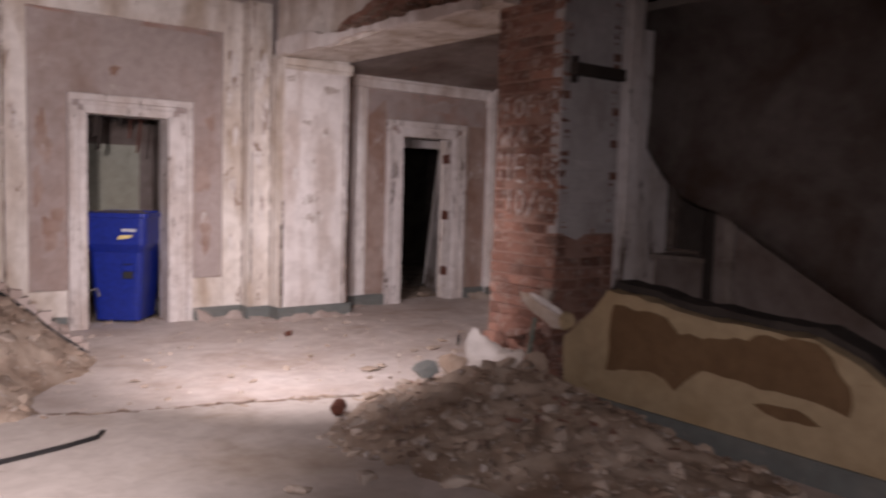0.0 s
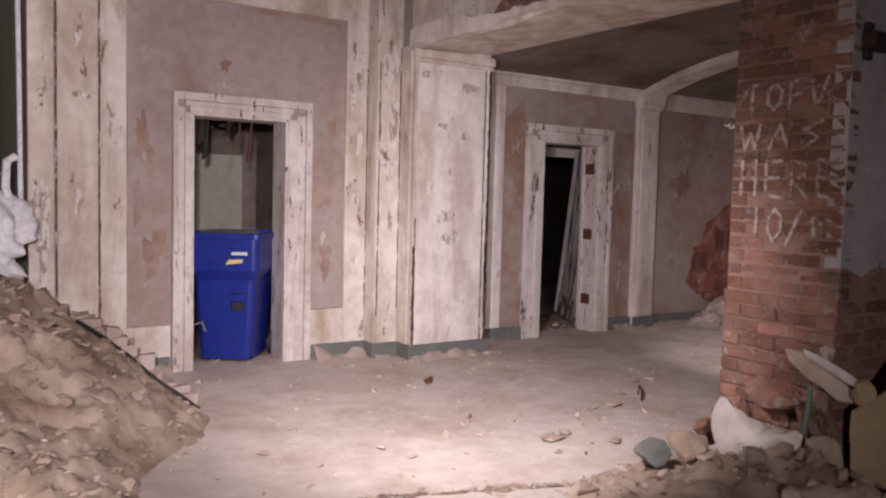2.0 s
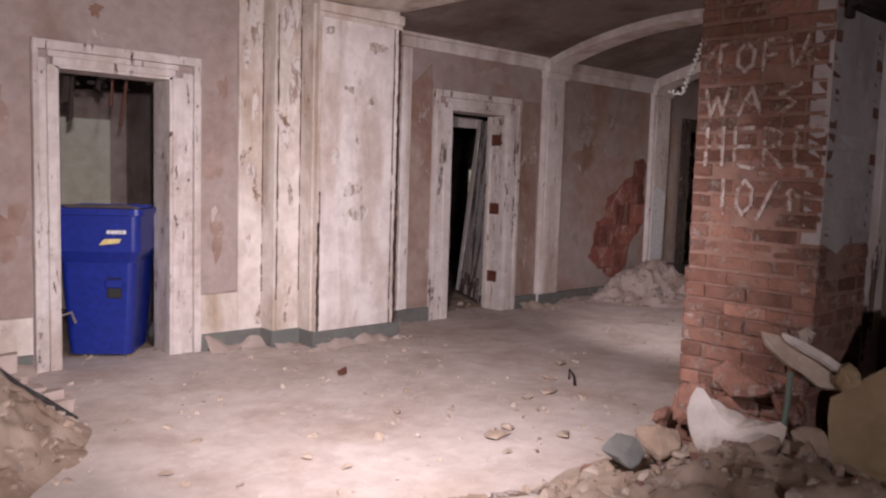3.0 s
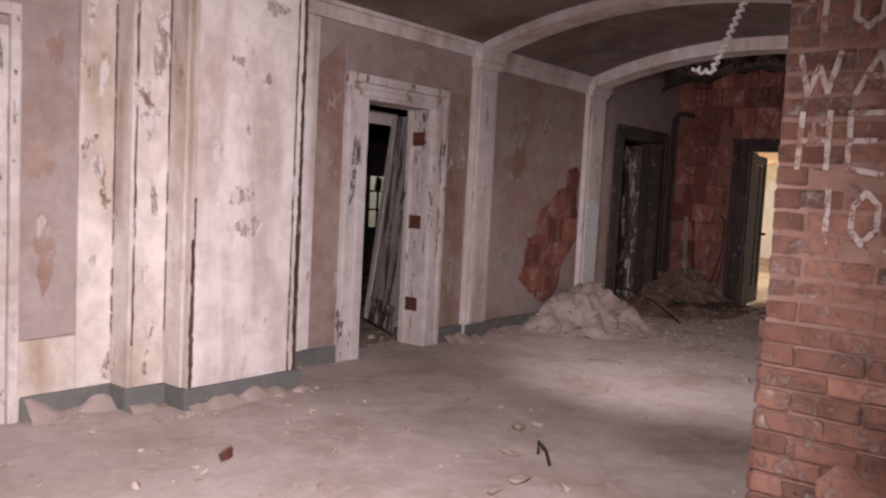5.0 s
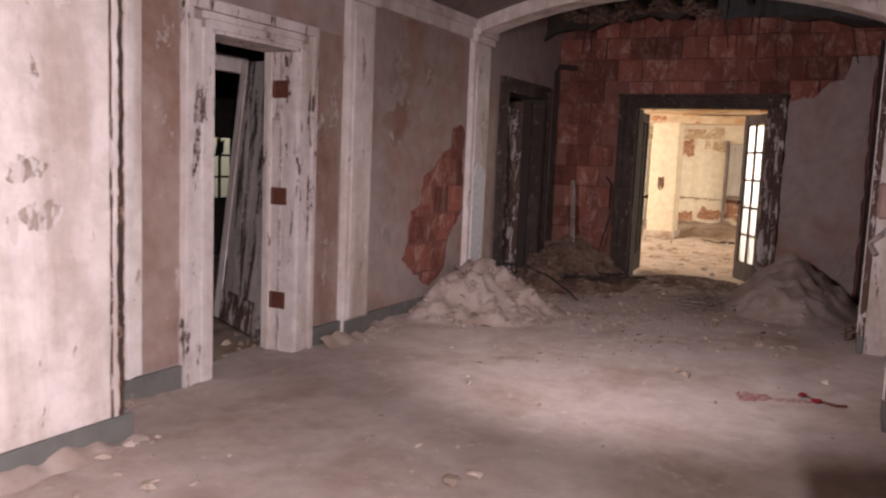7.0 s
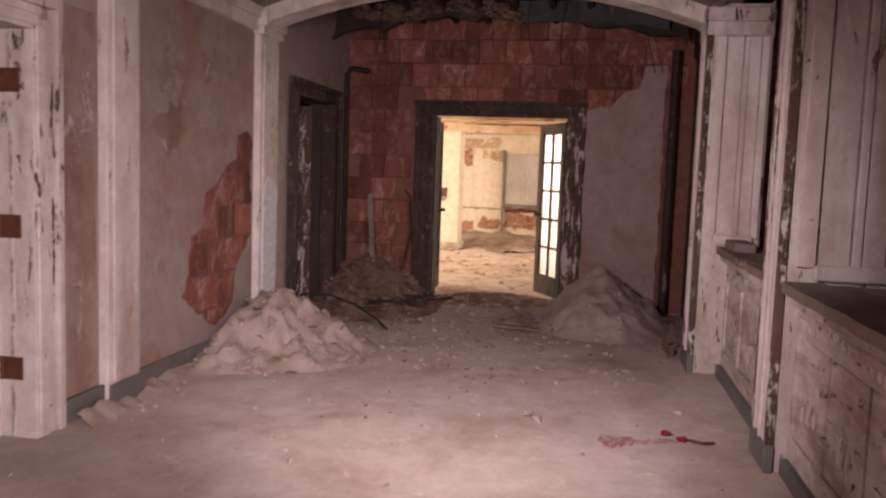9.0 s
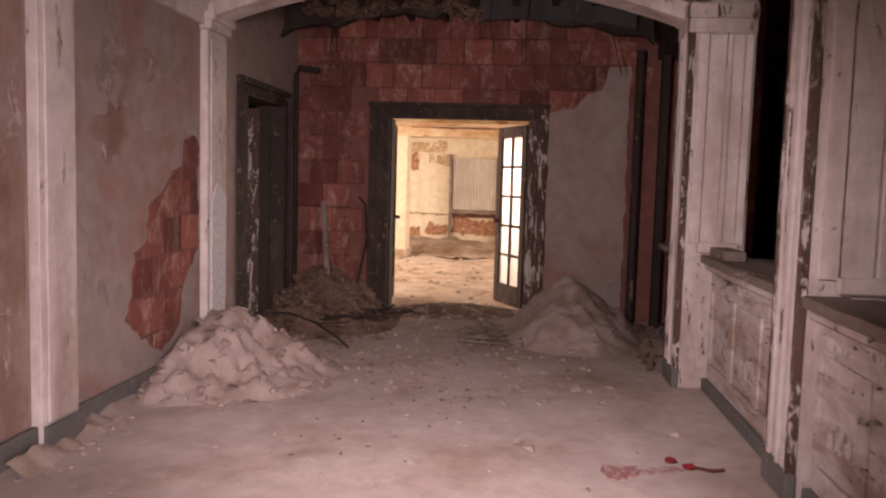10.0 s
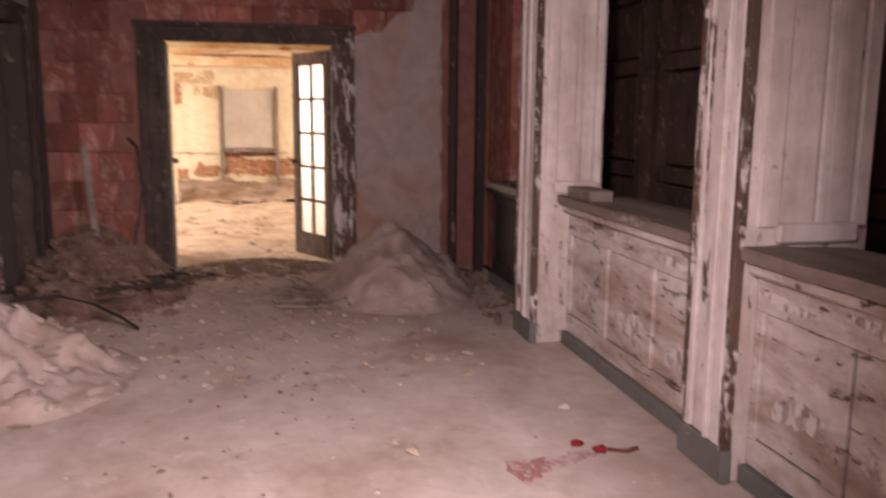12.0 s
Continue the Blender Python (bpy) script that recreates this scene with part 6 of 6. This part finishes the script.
for k in range(5):
    y = 4.4 + 3.4 * q.random()
    x = q.uniform(10.2, 11.5)
    thing("hanging_wire", tube([(x, y, 3.165), (x + 0.04, y + 0.03, 2.9), (x - 0.03, y + q.uniform(-0.1, 0.1), 2.65 - 0.2 * q.random())], 0.006, 5), M_CHAR, "thin wire hanging from the ruined ceiling", "wire", group="hanging wires")
thing("niche_pipe", tube([(11.55, 4.36, GROUND), (11.55, 4.36, 2.75)], 0.045), M_CHAR, "thick dark pipe beside the plastered wall", "pipe")
thing("niche_post", boxes((11.40, 11.5, 4.08, 4.16, 0.0, 2.69), (10.1, 10.18, 3.96, 4.04, 0.8, 2.69), bevel=0.006), M_CHAR, "dark timber posts of the end opening", "post")
scatter("counter_dirt", [(q.uniform(9.4, 10.9), q.uniform(3.75, 4.15), 0.82, 0.015 + 0.05 * q.random() ** 2) for _ in range(90)], M_NEARBLACK, "dark dirt lying on the end counter", "rubble")

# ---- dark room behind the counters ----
# Dimness behind the counters is put into the screens' and floor's dark colours.
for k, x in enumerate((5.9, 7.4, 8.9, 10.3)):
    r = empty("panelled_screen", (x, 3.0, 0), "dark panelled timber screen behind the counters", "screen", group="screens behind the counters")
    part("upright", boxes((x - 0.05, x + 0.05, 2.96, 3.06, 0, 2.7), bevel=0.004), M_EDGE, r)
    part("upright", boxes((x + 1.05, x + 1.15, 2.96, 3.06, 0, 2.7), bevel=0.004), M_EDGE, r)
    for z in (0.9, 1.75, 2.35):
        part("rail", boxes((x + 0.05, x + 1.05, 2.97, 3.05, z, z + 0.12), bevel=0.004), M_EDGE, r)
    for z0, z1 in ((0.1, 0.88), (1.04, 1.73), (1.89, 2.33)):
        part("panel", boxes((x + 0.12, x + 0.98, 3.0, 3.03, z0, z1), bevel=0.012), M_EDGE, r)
thing("prop_post", boxes((7.95, 8.03, 3.2, 3.28, 0, 2.7), bevel=0.005), M_LEDGE, "grey timber prop in the dark room", "post")
thing("prop_brace", boxes((-0.03, 0.03, -0.03, 0.03, 0, 0.9), bevel=0.004), M_LEDGE, "short slanting timber brace", "brace").matrix_world = pose(7.6, 3.24, 0.75, 0, 35, 0)
thing("floor_dark_room", boxes((3.9, 11.75, 0.9, 4.0, GROUND - 0.03, GROUND + 0.006)), M_NEARBLACK, "black floor of the dark room", "floor", "structure")

# ---- bright room ----
col = empty("square_column", (18.3, 7.94, GROUND), "cream square column with a dark painted mark", "column")
part("shaft", boxes((18.05, 18.55, 7.68, 8.20, 0, 2.2), bevel=0.012), M_YELLOW, col)
part("base", boxes((18.01, 18.59, 7.64, 8.24, 0, 0.06), bevel=0.012), M_YFLOOR, col)
part("mark", tube([(18.042, 8.02, 1.13), (18.042, 8.02, 0.92), (18.042, 7.98, 0.87), (18.042, 7.94, 0.92), (18.042, 7.94, 1.13)], 0.014, 6), M_RUST, col, "dark U-shaped mark")
part("mark", tube([(18.042, 7.98, 1.11), (18.042, 7.98, 0.94)], 0.014, 6), M_RUST, col, "dark upright stroke")
clad = empty("sheet_cladding", (19.95, 6.5, 0.75), "white corrugated sheets fixed over the window", "cladding")
for k in range(16):
    y = 6.06 + 0.058 * k
    part("rib", tube([(19.962, y + 0.029, 0.78), (19.962, y + 0.029, 1.85)], 0.026, 8), M_CURTAIN, clad)
part("frame", boxes((19.9, 19.99, 7.0, 7.05, 0.1, 1.93), (19.9, 19.99, 5.96, 6.02, 0.1, 1.93), (19.88, 19.99, 6.02, 7.0, 0.70, 0.76), bevel=0.004), M_LEDGE, clad)
q = random.Random(19)
for nm, y0, y1, z0, z1 in (("low", 5.5, 6.98, 0.22, 0.62), ("low_far", 7.08, 7.55, 0.2, 0.5), ("low_end", 7.62, 8.6, 0.15, 0.42), ("high", 7.7, 8.35, 1.6, 2.0), ("side", 8.9, 9.3, 0.3, 1.9)):
    thing("trim_bared_brick_" + nm, sheet(ragged([(y0, z0), (y1, z0 + 0.04), (y1 - 0.05, z1), ((y0 + y1) / 2, z1 - 0.1), (y0 + 0.04, z1 - 0.03)], 0.05, 0.045, q.randrange(99)), "x", 19.985, 0.014), M_OBRICK, "bared red brick in the yellow wall", "brickwork", "structure")
bm = sheet(ragged([(6.0, 0.62), (6.97, 0.60), (6.97, 0.68), (6.0, 0.69)], 0.1, 0.012, 7), "x", 19.97, 0.02)
thing("trim_sill_stain", bm, M_RUST, "rust-brown streak under the cladding", "stain", "structure")
for nm, y0, y1, z0, z1 in (("upper", 7.15, 8.9, 1.92, 2.2), ("corner", 7.05, 7.5, 1.7, 1.95), ("band", 4.8, 9.4, 0.62, 0.70)):
    thing("trim_rust_stain_" + nm, sheet(ragged([(y0, z0), (y1, z0 + 0.05), (y1, z1), ((y0 + y1) / 2, z1 - 0.04), (y0, z1)], 0.12, 0.04, len(nm) * 7), "x", 19.988, 0.010), M_YSTAIN, "brown water stain on the yellow wall", "stain", "structure")
thing("rubble_drift", ground_mesh(18.0, 19.98, 4.0, 9.5, 0.09, lambda x, y: GROUND + 0.02 + 0.22 * max(0, (x - 18.4) / 1.6) + 0.08 * fbm(x, y, 2.5, 4)), M_DIRT, "drift of brown plaster rubble along the yellow wall", "rubble", "stuff", smooth=True)
scatter("bright_room_litter", [(q.uniform(12.3, 19.5), q.uniform(5.0, 8.6), GROUND, 0.015 + 0.07 * q.random() ** 3) for _ in range(500)], M_YFLOOR, "fallen plaster over the bright room's floor", "rubble")
for k in range(12):
    bm = sheet(ragged([(12.4 + 0.55 * k, 5.0 + 0.2 * (k % 3)), (12.9 + 0.55 * k, 5.2), (12.8 + 0.55 * k, 7.6), (12.45 + 0.55 * k, 7.2)], 0.2, 0.08, 60 + k), "z", 2.335 - 0.01 * (k % 3), 0.012)
    rough_up(bm, 0.03, 2.0, "xy")
    thing("peeling_flap", bm, M_YCEIL if k % 3 else M_RUST, "peeling flap of ceiling paint", "paint flap", group="peeling flaps")
thing("curtain_door", boxes((19.93, 19.985, 8.7, 9.3, 0.1, 1.9), bevel=0.01), M_CURTAIN, "pale panelled door in the yellow wall", "door")

# ---- clay blocks of the end wall ----
def block_mesh(seed):
    bm = boxes((-0.026, 0.0, -0.149, 0.149, -0.127, 0.127))
    bmesh.ops.bevel(bm, geom=list(bm.edges), offset=0.007, segments=1, affect="EDGES")
    r2 = random.Random(seed)
    for v in bm.verts:
        v.co += Vector((r2.uniform(-1, 1), r2.uniform(-1, 1), r2.uniform(-1, 1))) * 0.004
    return mesh_of("clay_block", bm, M_TILE)


BLOCKS = [block_mesh(k) for k in range(6)]
q = random.Random(4)
for j in range(12):
    z = 0.13 + 0.262 * j
    for i in range(-1, 14):
        y = 4.2 + 0.305 * i + 0.15 * (j % 2)
        if y > 7.98 or y < 4.3:
            continue
        if 5.13 < y < 7.33 and z < 2.30:
            if not (5.13 < y < 7.2 and z > 2.22):
                if 5.12 < y < 7.32 and z - 0.127 < 2.18:
                    continue
        if y < 5.14 and z < 2.12 or y < 4.75 and z < 2.48:
            continue
        ob = new("clay_block", q.choice(BLOCKS))
        ob.parent = wall_e
        ob.matrix_basis = pose(EAST + 0.028 - q.uniform(0, 0.006), y, z, q.uniform(-0.5, 0.5))
